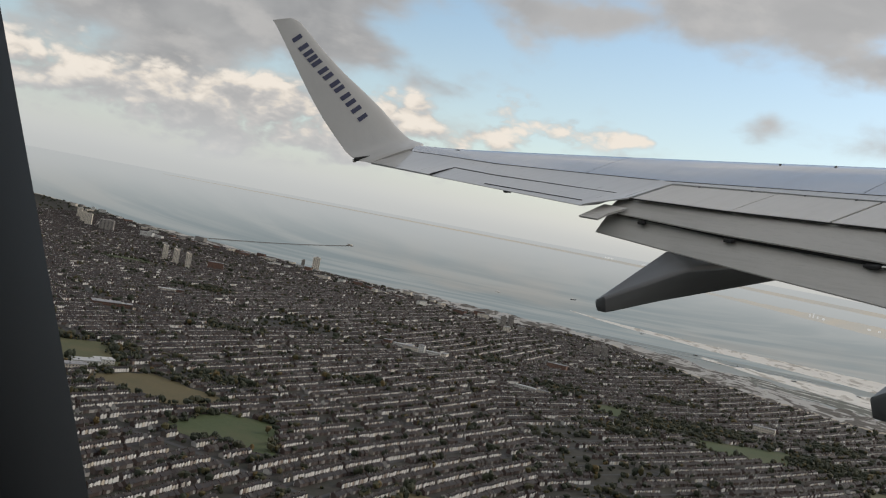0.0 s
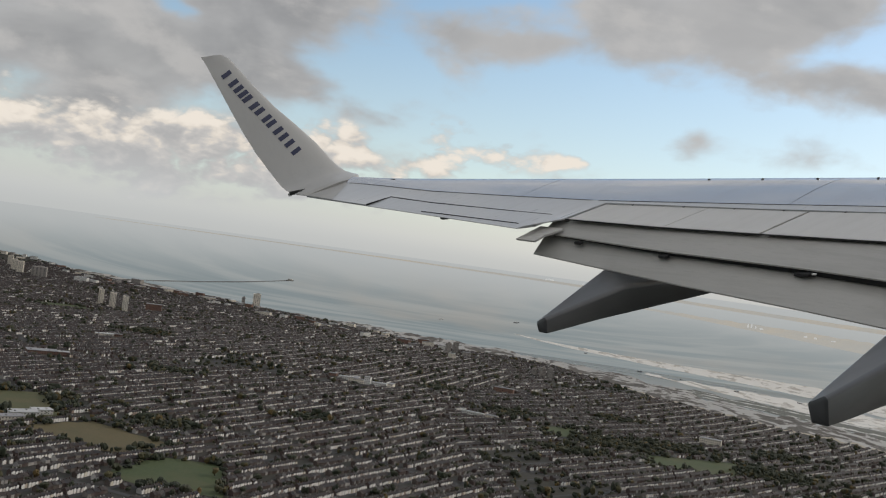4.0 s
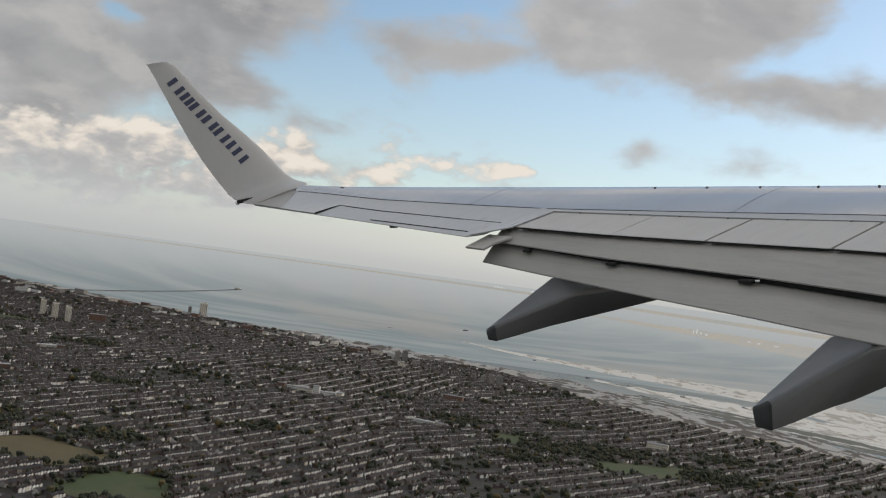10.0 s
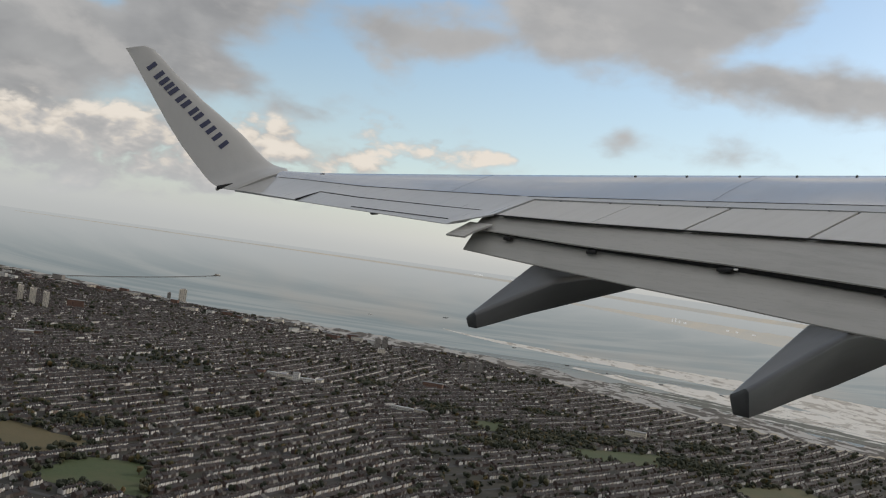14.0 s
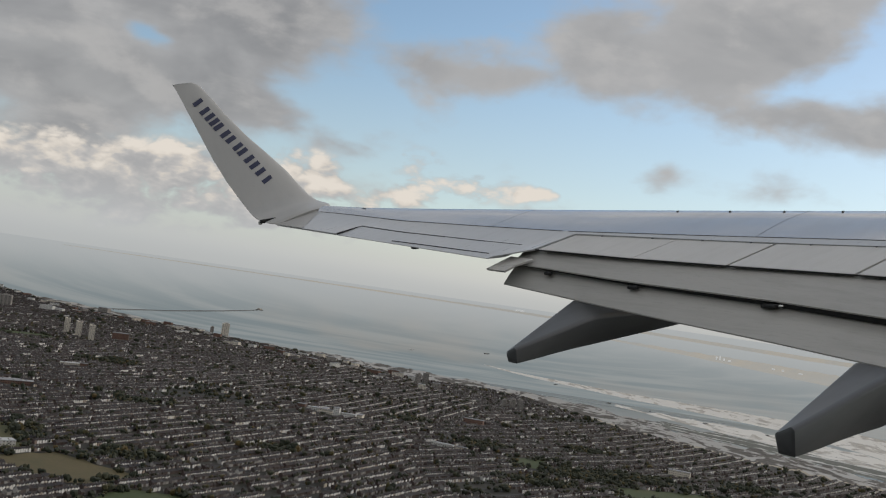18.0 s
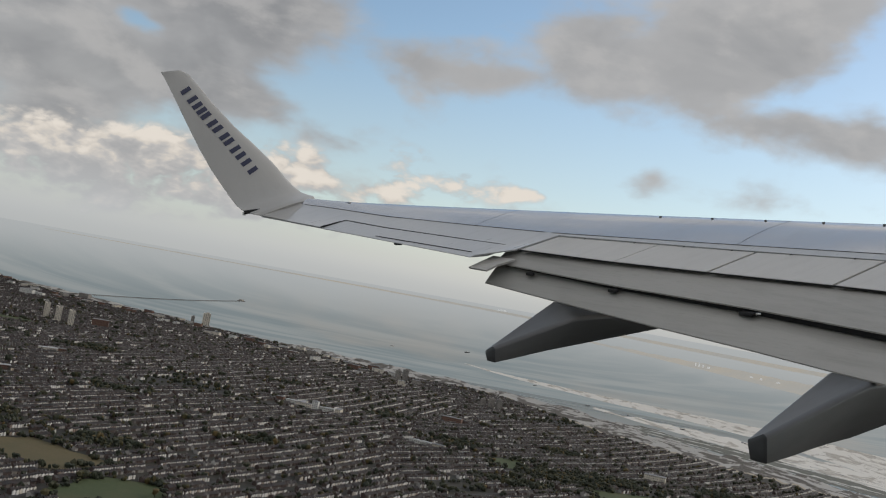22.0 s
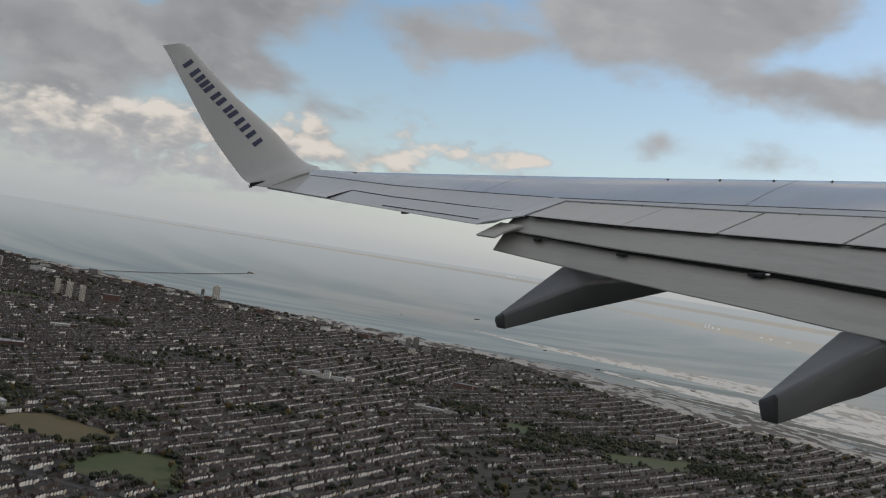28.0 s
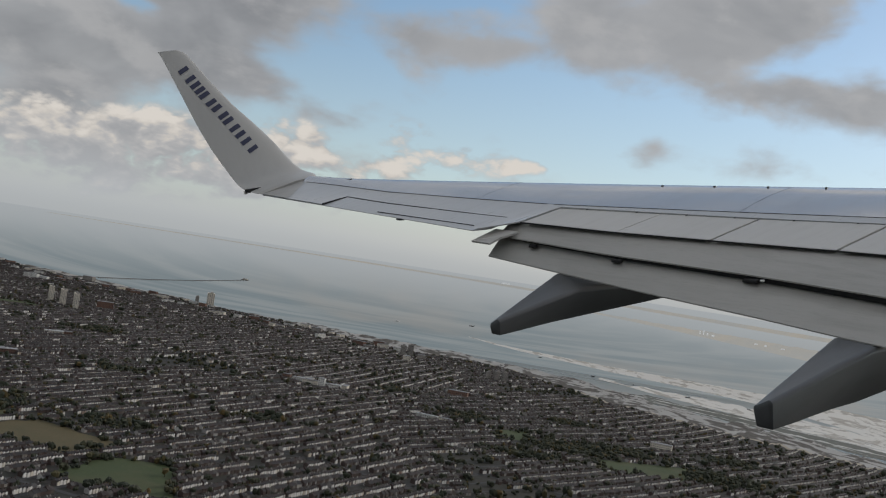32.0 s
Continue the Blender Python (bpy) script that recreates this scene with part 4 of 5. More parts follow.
def ribbon(name, line, width, dz, mat, label, category, az_step=0.1, k=1.3, amp=12.0):
    """A bank along a line of (bearing, distance, width)."""
    az, r, w = (np.array(v, float) for v in zip(*line))
    f = lambda a: float(np.interp(a, az, r))
    g = lambda a: float(np.interp(a, az, w)) * width
    return sheet(name, bearings(az[0], az[-1], az_step), lambda a: f(a) - g(a) * 0.5 + wiggle(a + 17, k, amp * 0.35), lambda a: f(a) + g(a) * 0.5 + wiggle(a, k * 1.6, amp), 4, dz, mat, label, category)


ribbon("sandbank", [(2.9, 2440, 2), (4.4, 2330, 26), (6.2, 2250, 45), (11, 2125, 80), (15.6, 2075, 110), (20, 2020, 160), (24.8, 1880, 220), (34, 1700, 300)], 1.9, -0.46, SAND, "pale sand bank laid bare by the tide", "sandbank")
ribbon("sandbank", [(10.5, 1830, 4), (14, 1760, 70), (18, 1700, 110), (22, 1640, 120), (27, 1560, 140), (40, 1500, 160)], 1.5, -0.46, SAND, "low wet sand bank with its water sheen painted pale", "sandbank", k=0.5, amp=40)
ribbon("mudbank", [(11.0, 1640, 3), (14, 1600, 90), (18, 1560, 130), (23, 1500, 170), (30, 1440, 190), (45, 1420, 200)], 1.0, -0.48, SALTING, "dark grey mud bank cut by creeks", "mudflat", k=0.4, amp=45)
for shift, w in ((-28, 5), (14, 7), (46, 4)):
    ribbon("creek", [(12.0 + shift * 0.02, 1620 + shift, 1), (14, 1600 + shift, w), (16, 1575 + shift * 1.2, w * 1.3), (18, 1560 + shift * 1.4, w * 1.6), (21, 1520 + shift * 1.6, w * 2), (26, 1480 + shift * 1.6, w * 2.4), (36, 1450 + shift, w * 3)], 1.0, -0.40, CREEK, "thin pale creek winding over the mud", "creek", k=0.9, amp=16)
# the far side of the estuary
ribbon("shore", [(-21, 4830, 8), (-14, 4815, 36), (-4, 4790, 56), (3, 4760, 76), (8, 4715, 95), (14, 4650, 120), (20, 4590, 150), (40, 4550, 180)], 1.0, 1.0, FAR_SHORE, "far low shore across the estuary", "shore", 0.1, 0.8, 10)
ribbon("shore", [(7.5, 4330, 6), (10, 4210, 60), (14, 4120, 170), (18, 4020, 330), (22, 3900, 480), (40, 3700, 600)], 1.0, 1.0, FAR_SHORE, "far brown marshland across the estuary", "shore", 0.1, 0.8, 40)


def patch(name, corners, mat, label, category, dz=0.75, n=10):
    """A four-cornered field with uneven hedged edges, from ground places."""
    a, b, c, d = (Vector(q) for q in corners)
    verts, faces = [], []
    for i in range(n + 1):
        for j in range(n + 1):
            u, v = i / n, j / n
            p = a.lerp(b, u).lerp(d.lerp(c, u), v)
            if i in (0, n) or j in (0, n):
                p = p + Vector((noise.noise(Vector((p.x * 0.08, p.y * 0.08, 0))), noise.noise(Vector((p.x * 0.08, p.y * 0.08, 5))))) * 4
            verts.append((p.x, p.y, rise(p.length) + dz))
    for i in range(n):
        for j in range(n):
            faces.append((i * (n + 1) + j, (i + 1) * (n + 1) + j, (i + 1) * (n + 1) + j + 1, i * (n + 1) + j + 1))
    return tagged(mesh_object(name, verts, faces, mat, None, False), label, category, "", "structure")


PARKS = [  # corners, material, words
    (((88, 950), (116, 958), (128, 1020), (92, 1004)), PARK_GREEN, "bright green park lawn"),
    (((172, 862), (250, 866), (270, 942), (180, 918)), PARK_GREEN, "green playing field beside trees"),
    (((-214, 630), (-180, 675), (-257, 718), (-291, 667)), FIELD_TAN, "dry tan sports field"),
    (((-330, 690), (-280, 720), (-330, 800), (-390, 770)), FIELD_OLIVE, "olive green rough meadow"),
    (((-200, 570), (-120, 560), (-140, 640), (-180, 640)), PARK_GREEN, "green school field"),
    (((300, 760), (380, 800), (370, 860), (290, 820)), FIELD_OLIVE, "olive green common"),
    (((-60, 470), (120, 440), (140, 520), (-40, 545)), FIELD_TAN, "dry tan meadow at the edge of town"),
    (((-640, 1500), (-560, 1530), (-610, 1580), (-690, 1550)), PARK_GREEN, "green park lawn among houses"),
]
for corners, mat, words in PARKS:
    patch("field", corners, mat, words, "field")


def quad_holds(corners, x, y, grow=1.0):
    """Which of the places lie in a four-cornered patch."""
    cx, cy = np.mean([c[0] for c in corners]), np.mean([c[1] for c in corners])
    ins = np.ones(len(x), bool)
    for k in range(4):
        (ax, ay), (bx, by) = corners[k], corners[(k + 1) % 4]
        ax, ay, bx, by = cx + (ax - cx) * grow, cy + (ay - cy) * grow, cx + (bx - cx) * grow, cy + (by - cy) * grow
        ins &= ((bx - ax) * (y - ay) - (by - ay) * (x - ax)) >= 0
    return ins


# ---- large buildings ----
def windows_grid(bm, w, d, h, floors, bays, z0, k):
    """The windows of one storey, thin dark panes standing just proud of the wall."""
    z = z0 + (k + 0.55) * (h / floors)
    for side in (0, 1, 2, 3):
        span = w if side < 2 else d
        for b in range(bays):
            x = -span / 2 + span * (b + 0.5) / bays
            sx = span / bays * 0.45
            c = (x, (d / 2) * (1 if side == 0 else -1), z) if side < 2 else ((w / 2) * (1 if side == 2 else -1), x, z)
            size = (sx, 0.08, h / floors * 0.36) if side < 2 else (0.08, sx, h / floors * 0.36)
            m = Matrix.LocRotScale(c, None, size)
            bmesh.ops.create_cube(bm, size=1.0, matrix=m)


def tower(x, y, w, d, h, turn, mat, label, floors=14, bays=5, group="tower blocks", name="tower_block"):
    t = thing(name, Matrix.Translation((x, y, rise(math.hypot(x, y)) + 0.5)) @ pose(0, 0, 0, 0, 0, turn), label, "tower block" if h > 12 else "building", group)
    part("wall", block((w, d, h), (0, 0, h / 2), 0.12), mat, t)
    bm = bmesh.new()
    for k in range(floors):
        windows_grid(bm, w, d, h - 1.0, floors, bays, 0.4, k)
    tagged(part("glazing", bm, WINDOW_DARK, t, "rows of small dark windows"), kind="stuff")
    part("parapet", block((w + 0.3, d + 0.3, 0.5), (0, 0, h + 0.2), 0.05), mat, t)
    part("plant_room", block((w * 0.42, d * 0.42, 1.8), (w * 0.08, 0, h + 1.3), 0.08), TOWER_GREY, t, "grey lift plant room")
    return t


LAWNS = []


def site(x, y, w, d, turn):
    """Keeps houses and trees off a building's plot."""
    LAWNS.append((x, y, max(w, d) * 0.62))


for x, y in ((-612, 1668), (-604, 1650), (-578, 1628), (-570, 1612), (-543, 1590), (-536, 1574)):
    tower(x, y, 7.5, 8.5, 25, 20, CONCRETE, "tall pale concrete tower block with many windows", 14, 3)
    site(x, y, 9, 9, 0)
for x, y, w, d, h, mat, words in (
    (-441, 2105, 15, 14, 27, CONCRETE, "pale tower block near the seafront"), (-470, 2110, 7, 7, 16, TOWER_GREY, "small grey tower beside the seafront"),
    (-20, 1640, 8, 8, 18, TOWER_GREY, "grey tower block among houses"), (-8, 1652, 8, 8, 20, TOWER_GREY, "grey tower block among houses"),
    (124, 1468, 7, 8, 15, TOWER_GREY, "grey tower block near the shore"), (134, 1462, 7, 7, 16, TOWER_GREY, "grey tower block near the shore"), (112, 1476, 6, 7, 12, TOWER_GREY, "low grey tower block near the shore"),
    (-900, 2080, 30, 16, 22, TOWER_GREY, "broad grey office block in the town centre"), (-960, 2120, 14, 12, 26, CONCRETE, "pale office tower in the town centre"), (-1010, 2200, 12, 10, 24, CONCRETE, "pale tower block in the town centre"),
    (-1080, 2330, 12, 10, 24, CONCRETE, "pale tower block in the town centre")):
    tower(x, y, w, d, h, 15, mat, words, max(4, int(h / 1.6)), 4)
    site(x, y, w, d, 0)


def slab(name, x, y, parts, turn, label, group=""):
    """A low building of several wings: (dx, dy, w, d, h, wall, roof)."""
    t = thing(name, Matrix.Translation((x, y, rise(math.hypot(x, y)) + 0.5)) @ pose(0, 0, 0, 0, 0, turn), label, "building", group)
    for dx, dy, w, d, h, wall, roof in parts:
        b = part("wall", block((w, d, h), (dx, dy, h / 2), 0.08), wall, t)
        part("roof", block((w + 0.5, d + 0.5, 0.35), (dx, dy, h + 0.17), 0.05), roof, t)
        floors = max(1, int(h / 1.7))
        bays = max(3, int(w / 2.2))
        bm = bmesh.new()
        for k in range(floors):
            for b_ in range(bays):
                for side in (1, -1):
                    m = Matrix.LocRotScale((dx - w / 2 + w * (b_ + 0.5) / bays, dy + side * d / 2, (k + 0.55) * h / floors), None, (w / bays * 0.42, 0.06, h / floors * 0.34))
                    bmesh.ops.create_cube(bm, size=1.0, matrix=m)
        tagged(part("glazing", bm, WINDOW_DARK, t, "row of small dark windows"), kind="stuff")
        for k in range(int(w / 9)):
            part("roof_vent", block((1.1, 1.4, 0.7), (dx - w / 2 + 4 + k * 9, dy + (k % 2 - 0.5) * d * 0.4, h + 0.65), 0.06), FLAT_ROOF, t)
        site(x + dx, y + dy, w, d, turn)
    return t


slab("hospital", -98, 1122, [(0, 0, 7, 7, 9.5, WHITE_WALL, FLAT_ROOF), (-15, 9, 18, 6, 4.5, CONCRETE, FLAT_ROOF), (13, 3, 17, 6, 4.5, WHITE_WALL, SHEET_ROOF), (-33, 22, 12, 7, 3.5, WHITE_WALL, SHEET_ROOF), (-20, 26, 6, 16, 3.8, CONCRETE, FLAT_ROOF), (24, 16, 6, 14, 4, CONCRETE, FLAT_ROOF), (-50, 34, 9, 8, 3.5, BRICK_WALL, FLAT_ROOF)], -8, "pale hospital with a white central block and long wings")
slab("long_hall", 22, 1012, [(0, 0, 24, 4, 3.2, WHITE_WALL, SHEET_ROOF), (22, -4, 12, 6, 4, CONCRETE, FLAT_ROOF)], -25, "long white-roofed hall beside a grey block")
slab("apartment_block", -519, 1664, [(0, 0, 26, 13, 12, BRICK_WALL, FLAT_ROOF)], 15, "broad red brick block of flats")
slab("hotel", -827, 2127, [(0, 0, 34, 9, 10, WHITE_WALL, SHEET_ROOF), (22, 10, 26, 9, 7, WHITE_WALL, SHEET_ROOF)], -20, "large white hotel above the sea")
slab("hotel", -760, 2290, [(0, 0, 26, 12, 12, TOWER_GREY, FLAT_ROOF)], -20, "grey hotel with flat roof on the seafront")
slab("school", -268, 690, [(-18, 30, 20, 12, 4, WHITE_WALL, SHEET_ROOF), (-30, 14, 16, 10, 4, CONCRETE, FLAT_ROOF), (-2, 40, 14, 10, 3.5, WHITE_WALL, SHEET_ROOF)], 40, "school with white flat roofs beside a field")
slab("retail_store", -425, 1015, [(0, 0, 30, 18, 3.6, BRICK_WALL, FLAT_ROOF), (20, -8, 11, 9, 4.2, BRICK_WALL, SHEET_ROOF)], 30, "large brick retail store with a white roof")
slab("apartment_block", 60, 1230, [(0, 0, 24, 9, 6, BRICK_WALL, FLAT_ROOF)], -15, "brick block of flats")
slab("apartment_block", 268, 1040, [(0, 0, 22, 8, 6, CONCRETE, FLAT_ROOF)], -20, "pale block of flats")
slab("warehouse", -440, 1230, [(0, 0, 22, 9, 3.6, CONCRETE, SHEET_ROOF), (16, 8, 12, 8, 3.2, BRICK_WALL, FLAT_ROOF)], 25, "long warehouse with a pale roof")


# pale flats and guest houses along the seafront
sea_rng = random.Random(5)
for k in range(64):
    az = -25.5 + 26 * (k + sea_rng.random()) / 64
    r = coast(az) - sea_rng.choice((22, 40, 70, 110, 160)) - sea_rng.random() * 24
    a = radians(az)
    x, y = r * math.sin(a), r * math.cos(a)
    if any(math.hypot(x - q[0], y - q[1]) < q[2] + 12 for q in LAWNS):
        continue
    w, d, h = sea_rng.uniform(9, 24), sea_rng.uniform(6, 9), sea_rng.uniform(3.5, 8.5)
    wall = sea_rng.choice((CONCRETE, WHITE_WALL, CONCRETE, BRICK_WALL, TOWER_GREY))
    words = {CONCRETE: "cream block of flats near the seafront", WHITE_WALL: "white guest house near the seafront", BRICK_WALL: "red brick flats near the seafront", TOWER_GREY: "grey block of flats near the seafront"}[wall]
    slab("seafront_flats", x, y, [(0, 0, w, d, h, wall, sea_rng.choice((FLAT_ROOF, FLAT_ROOF, SHEET_ROOF)))], sea_rng.choice((-30, -20, 15, 60)), words, "seafront flats")


# ---- the pier and boats ----
def pier():
    a, b = Vector((-801, 2470)), Vector((-593, 3300))
    d = (b - a).normalized()
    side = Vector((-d.y, d.x))
    t = thing("pier", Matrix.Translation((a.x, a.y, 0)), "very long dark timber pier with buildings at its end", "pier")
    rings = []
    for k in range(41):
        p = a.lerp(b, k / 40)
        z = rise(p.length) + 3.0
        rings.append([Vector((p.x - a.x + side.x * s, p.y - a.y + side.y * s, z + h)) for s, h in ((-2.0, 0), (2.0, 0), (2.0, -0.9), (-2.0, -0.9))])
    part("deck", loft(rings), TIMBER, t)
    for k in range(80):
        p = a.lerp(b, (k + 0.5) / 80)
        z = rise(p.length)
        part("pile", block((0.7, 3.0, 4.0), (p.x - a.x, p.y - a.y, z + 0.8)), TIMBER, t)
    e = b - a
    z = rise(b.length)
    part("pier_head", block((20, 34, 1.6), (e.x + 3, e.y, z + 2.8), 0.3), TIMBER, t)
    part("pavilion", block((7, 12, 4.5), (e.x, e.y - 4, z + 5.8), 0.4), TOWER_GREY, t, "grey pavilion")
    part("boat_house", block((6, 9, 4), (e.x + 6, e.y + 9, z + 5.6), 0.4), CONCRETE, t, "pale boat house")


pier()


def boat(x, y, length, turn, mat, label):
    t = thing("boat", Matrix.Translation((x, y, rise(math.hypot(x, y)) - 0.6)) @ pose(0, 0, 0, 0, 0, turn), label, "boat", "moored boats")
    rings = []
    for u, w, k in ((-0.5, 0.30, 0.0), (-0.2, 0.36, -0.02), (0.2, 0.30, 0.0), (0.42, 0.12, 0.08), (0.5, 0.02, 0.12)):
        rings.append([Vector((u * length, s * w * length * 0.42, z * length + k * length)) for s, z in ((-1, 0.14), (-0.7, -0.02), (0.7, -0.02), (1, 0.14))])
    part("hull", loft(rings), mat, t)
    part("cabin", block((length * 0.3, length * 0.16, length * 0.12), (-length * 0.05, 0, length * 0.19), length * 0.01), WHITE_WALL, t)


for x, y, l, a, m in ((262, 2110, 9, 30, STEEL), (330, 1840, 8, 10, STEEL), (395, 1790, 8, 70, STEEL), (470, 1700, 9, 20, STEEL), (560, 1650, 8, 140, STEEL), (620, 1590, 7, 20, WHITE_WALL), (-60, 2600, 14, 10, WHITE_WALL), (150, 2900, 16, 0, STEEL)):
    boat(x, y, l, a, m, "small dark boat moored in the channel" if m is STEEL else "small white boat on the water")

# white tanks of a works on the far shore
for k, (az, r, w, h) in enumerate(((15.6, 4060, 5, 12), (15.78, 4060, 5, 15), (16.0, 4055, 6, 9), (16.3, 4050, 11, 6), (18.6, 4000, 12, 5), (19.1, 3990, 9, 6), (20.0, 3980, 15, 4), (4.5, 4800, 40, 6), (6.5, 4790, 26, 6))):
    p = polar(r, az)
    t = thing("storage_tank", Matrix.Translation(p), "white storage tank on the far shore", "tank", "tanks of the works")
    bm = bmesh.new()
    bmesh.ops.create_cone(bm, cap_ends=True, segments=20, radius1=w / 2, radius2=w / 2, depth=h, matrix=Matrix.Translation((0, 0, h / 2)))
    part("shell", bm, FAR_TANK, t, "", True)
    bm = bmesh.new()
    bmesh.ops.create_cone(bm, cap_ends=True, segments=20, radius1=w / 2, radius2=w * 0.1, depth=h * 0.12, matrix=Matrix.Translation((0, 0, h * 1.06)))
    part("lid", bm, FAR_TANK, t)

# ---- the town: streets, houses, trees ----
rng = np.random.default_rng(7)
AXES = [(math.cos(radians(q)), math.sin(radians(q))) for q in (68.0, 50.0)]
PITCH = 22.0
TERRACED = 0.8
WOODS = ((150, 948, 34), (218, 975, 30), (285, 900, 36), (60, 1060, 20), (-330, 770, 30), (-215, 742, 22), (-120, 860, 16), (330, 1010, 26), (-20, 1180, 20), (-420, 1330, 26), (180, 1120, 20), (110, 880, 22), (-290, 1010, 18), (-160, 1330, 18))  # x, y, half width


def free_of_plots(x, y, margin):
    ok = np.ones(len(x), bool)
    for px, py, r in LAWNS:
        ok &= (x - px) ** 2 + (y - py) ** 2 > (r + margin) ** 2
    for px, py, r in WOODS:
        ok &= ((x - px) / 1.5) ** 2 + (y - py) ** 2 > (r + margin * 0.5) ** 2
    for corners, _, _ in PARKS:
        ok &= ~quad_holds(corners, x, y, 1.04)
    return ok


def on_land(x, y, margin):
    az = np.degrees(np.arctan2(x, y))
    r = np.hypot(x, y)
    return (r < np.interp(az, COAST_AZ, COAST_R) - margin) & (np.abs(az) < 32) & (r > 400) & (r < 3300)


def district(x, y):
    """Two quarters of the town, whose streets run at different angles."""
    return np.where(np.degrees(np.arctan2(x, y)) + 2.0 * np.sin(np.hypot(x, y) * 0.008) < 1.0, 0, 1)


def bend(a, b, d=0):
    """From street axes (along, across) to the ground, with slow curves."""
    a2 = a + 26 * np.sin(b * 0.006 + 1.0) + 12 * np.sin(b * 0.021)
    b2 = b + 20 * np.sin(a * 0.0045) + 4 * np.sin(a * 0.014 + b * 0.004)
    ux, uy = AXES[d]
    return a2 * ux - b2 * uy, a2 * uy + b2 * ux


def lay_houses():
    rows = []
    for i in range(-90, 91):
        for side in (-1, 1):
            b = i * PITCH + side * 4.9
            a = -200.0
            while a < 3300:
                a += rng.uniform(1.5, 4) if rng.random() < 0.86 else rng.uniform(8, 22)
                kind = rng.random()
                count = rng.integers(6, 20) if kind < TERRACED else rng.integers(1, 3)
                w = rng.uniform(2.1, 2.6) if kind < TERRACED else rng.uniform(2.5, 3.3)
                for k in range(count):
                    gap = 0.0 if kind < TERRACED else rng.uniform(0.6, 1.4)
                    if a % 210 > 12:
                        rows.append((a + w / 2, b + rng.normal(0, 0.12), w, rng.uniform(3.4, 4.2), rng.uniform(2.2, 2.7), rng.uniform(1.0, 1.4), side, i))
                    a += w + gap
    return np.array(rows)


H = lay_houses()
spots = []
for q in (0, 1):
    x, y = bend(H[:, 0], H[:, 1], q)
    x2, y2 = bend(H[:, 0] + 1.0, H[:, 1], q)
    own = district(x, y) == q
    spots.append((H[own], x[own], y[own], np.arctan2(y2 - y, x2 - x)[own]))
H, hx, hy, ang = (np.concatenate(v) for v in zip(*spots))
ang = ang + rng.normal(0, 0.02, len(H))
keep = on_land(hx, hy, 12) & free_of_plots(hx, hy, 4)
# green wedges where trees stand instead of houses
clear = np.array([noise.fractal(Vector((x * 0.006, y * 0.006, 4.0)), 1.0, 2.0, 3) for x, y in zip(hx, hy)])
keep &= clear < 0.52
H, hx, hy, ang = H[keep], hx[keep], hy[keep], ang[keep]

# one house as a pattern: walls with gables, tiled roof, chimney, white bay gable
HV = np.array([(-.5, -.5, 0), (.5, -.5, 0), (.5, .5, 0), (-.5, .5, 0), (-.5, -.5, 1), (.5, -.5, 1), (.5, .5, 1), (-.5, .5, 1), (-.5, 0, 2), (.5, 0, 2),
               (-.5, -.58, .93), (.5, -.58, .93), (.5, 0, 2.06), (-.5, 0, 2.06), (.5, .58, .93), (-.5, .58, .93),
               (.34, -.06, 1.7), (.50, -.06, 1.7), (.50, .06, 1.7), (.34, .06, 1.7), (.34, -.06, 2.6), (.50, -.06, 2.6), (.50, .06, 2.6), (.34, .06, 2.6),
               (-.48, -.66, 0), (.26, -.66, 0), (.26, -.66, .98), (-.48, -.66, .98), (-.11, -.66, 1.55), (-.48, -.5, 0), (.26, -.5, 0), (.26, -.5, .98), (-.48, -.5, .98), (-.11, -.2, 1.55)])
HF = [(0, 1, 5, 4), (2, 3, 7, 6), (1, 2, 6, 9, 5), (3, 0, 4, 8, 7), (10, 11, 12, 13), (13, 12, 14, 15), (16, 17, 21, 20), (17, 18, 22, 21), (18, 19, 23, 22), (19, 16, 20, 23), (20, 21, 22, 23),
      (24, 25, 26, 28, 27), (25, 30, 31, 26), (29, 24, 27, 32), (26, 31, 33, 28), (28, 33, 32, 27)]
HM = [2, 0, 0, 0, 1, 1, 0, 0, 0, 0, 0, 2, 2, 2, 1, 1]


def house_coords(k):
    """Corner places of house k about its own foot."""
    a, b, w, d, h, rh, side, i = H[k]
    v = HV.copy()
    z = np.where(v[:, 2] <= 1, v[:, 2] * h, h + (v[:, 2] - 1) * rh)
    x, y = v[:, 0] * w, v[:, 1] * d
    return np.stack([x, y, z], 1)


order = np.argsort(np.hypot(hx, hy) + np.abs(hx) * 0.15)
inview = [k for k in order if abs(math.degrees(math.atan2(hx[k], hy[k]))) < 26 and math.hypot(hx[k], hy[k]) > 560]
single = set(inview[:300])


def turn_of(k):
    return ang[k] + (0.0 if H[k, 6] > 0 else math.pi)


def all_houses():
    verts, faces, slots = [], [], []
    n = 0
    for k in range(len(H)):
        if k in single:
            continue
        c = house_coords(k)
        a = turn_of(k)
        ca, sa_ = math.cos(a), math.sin(a)
        z0 = rise(math.hypot(hx[k], hy[k])) + 0.4
        p = np.stack([hx[k] + c[:, 0] * ca - c[:, 1] * sa_, hy[k] + c[:, 0] * sa_ + c[:, 1] * ca, z0 + c[:, 2]], 1)
        verts.append(p)
        faces += [tuple(i + n for i in f) for f in HF]
        slots += HM
        n += len(HV)
    ob = mesh_object("house_rows", np.concatenate(verts).tolist(), faces, [WALLS, ROOFS, BAYS], slots)
    tagged(ob, "dense rows of brick and cream terraced houses with dark roofs", "houses", "", "stuff")


all_houses()


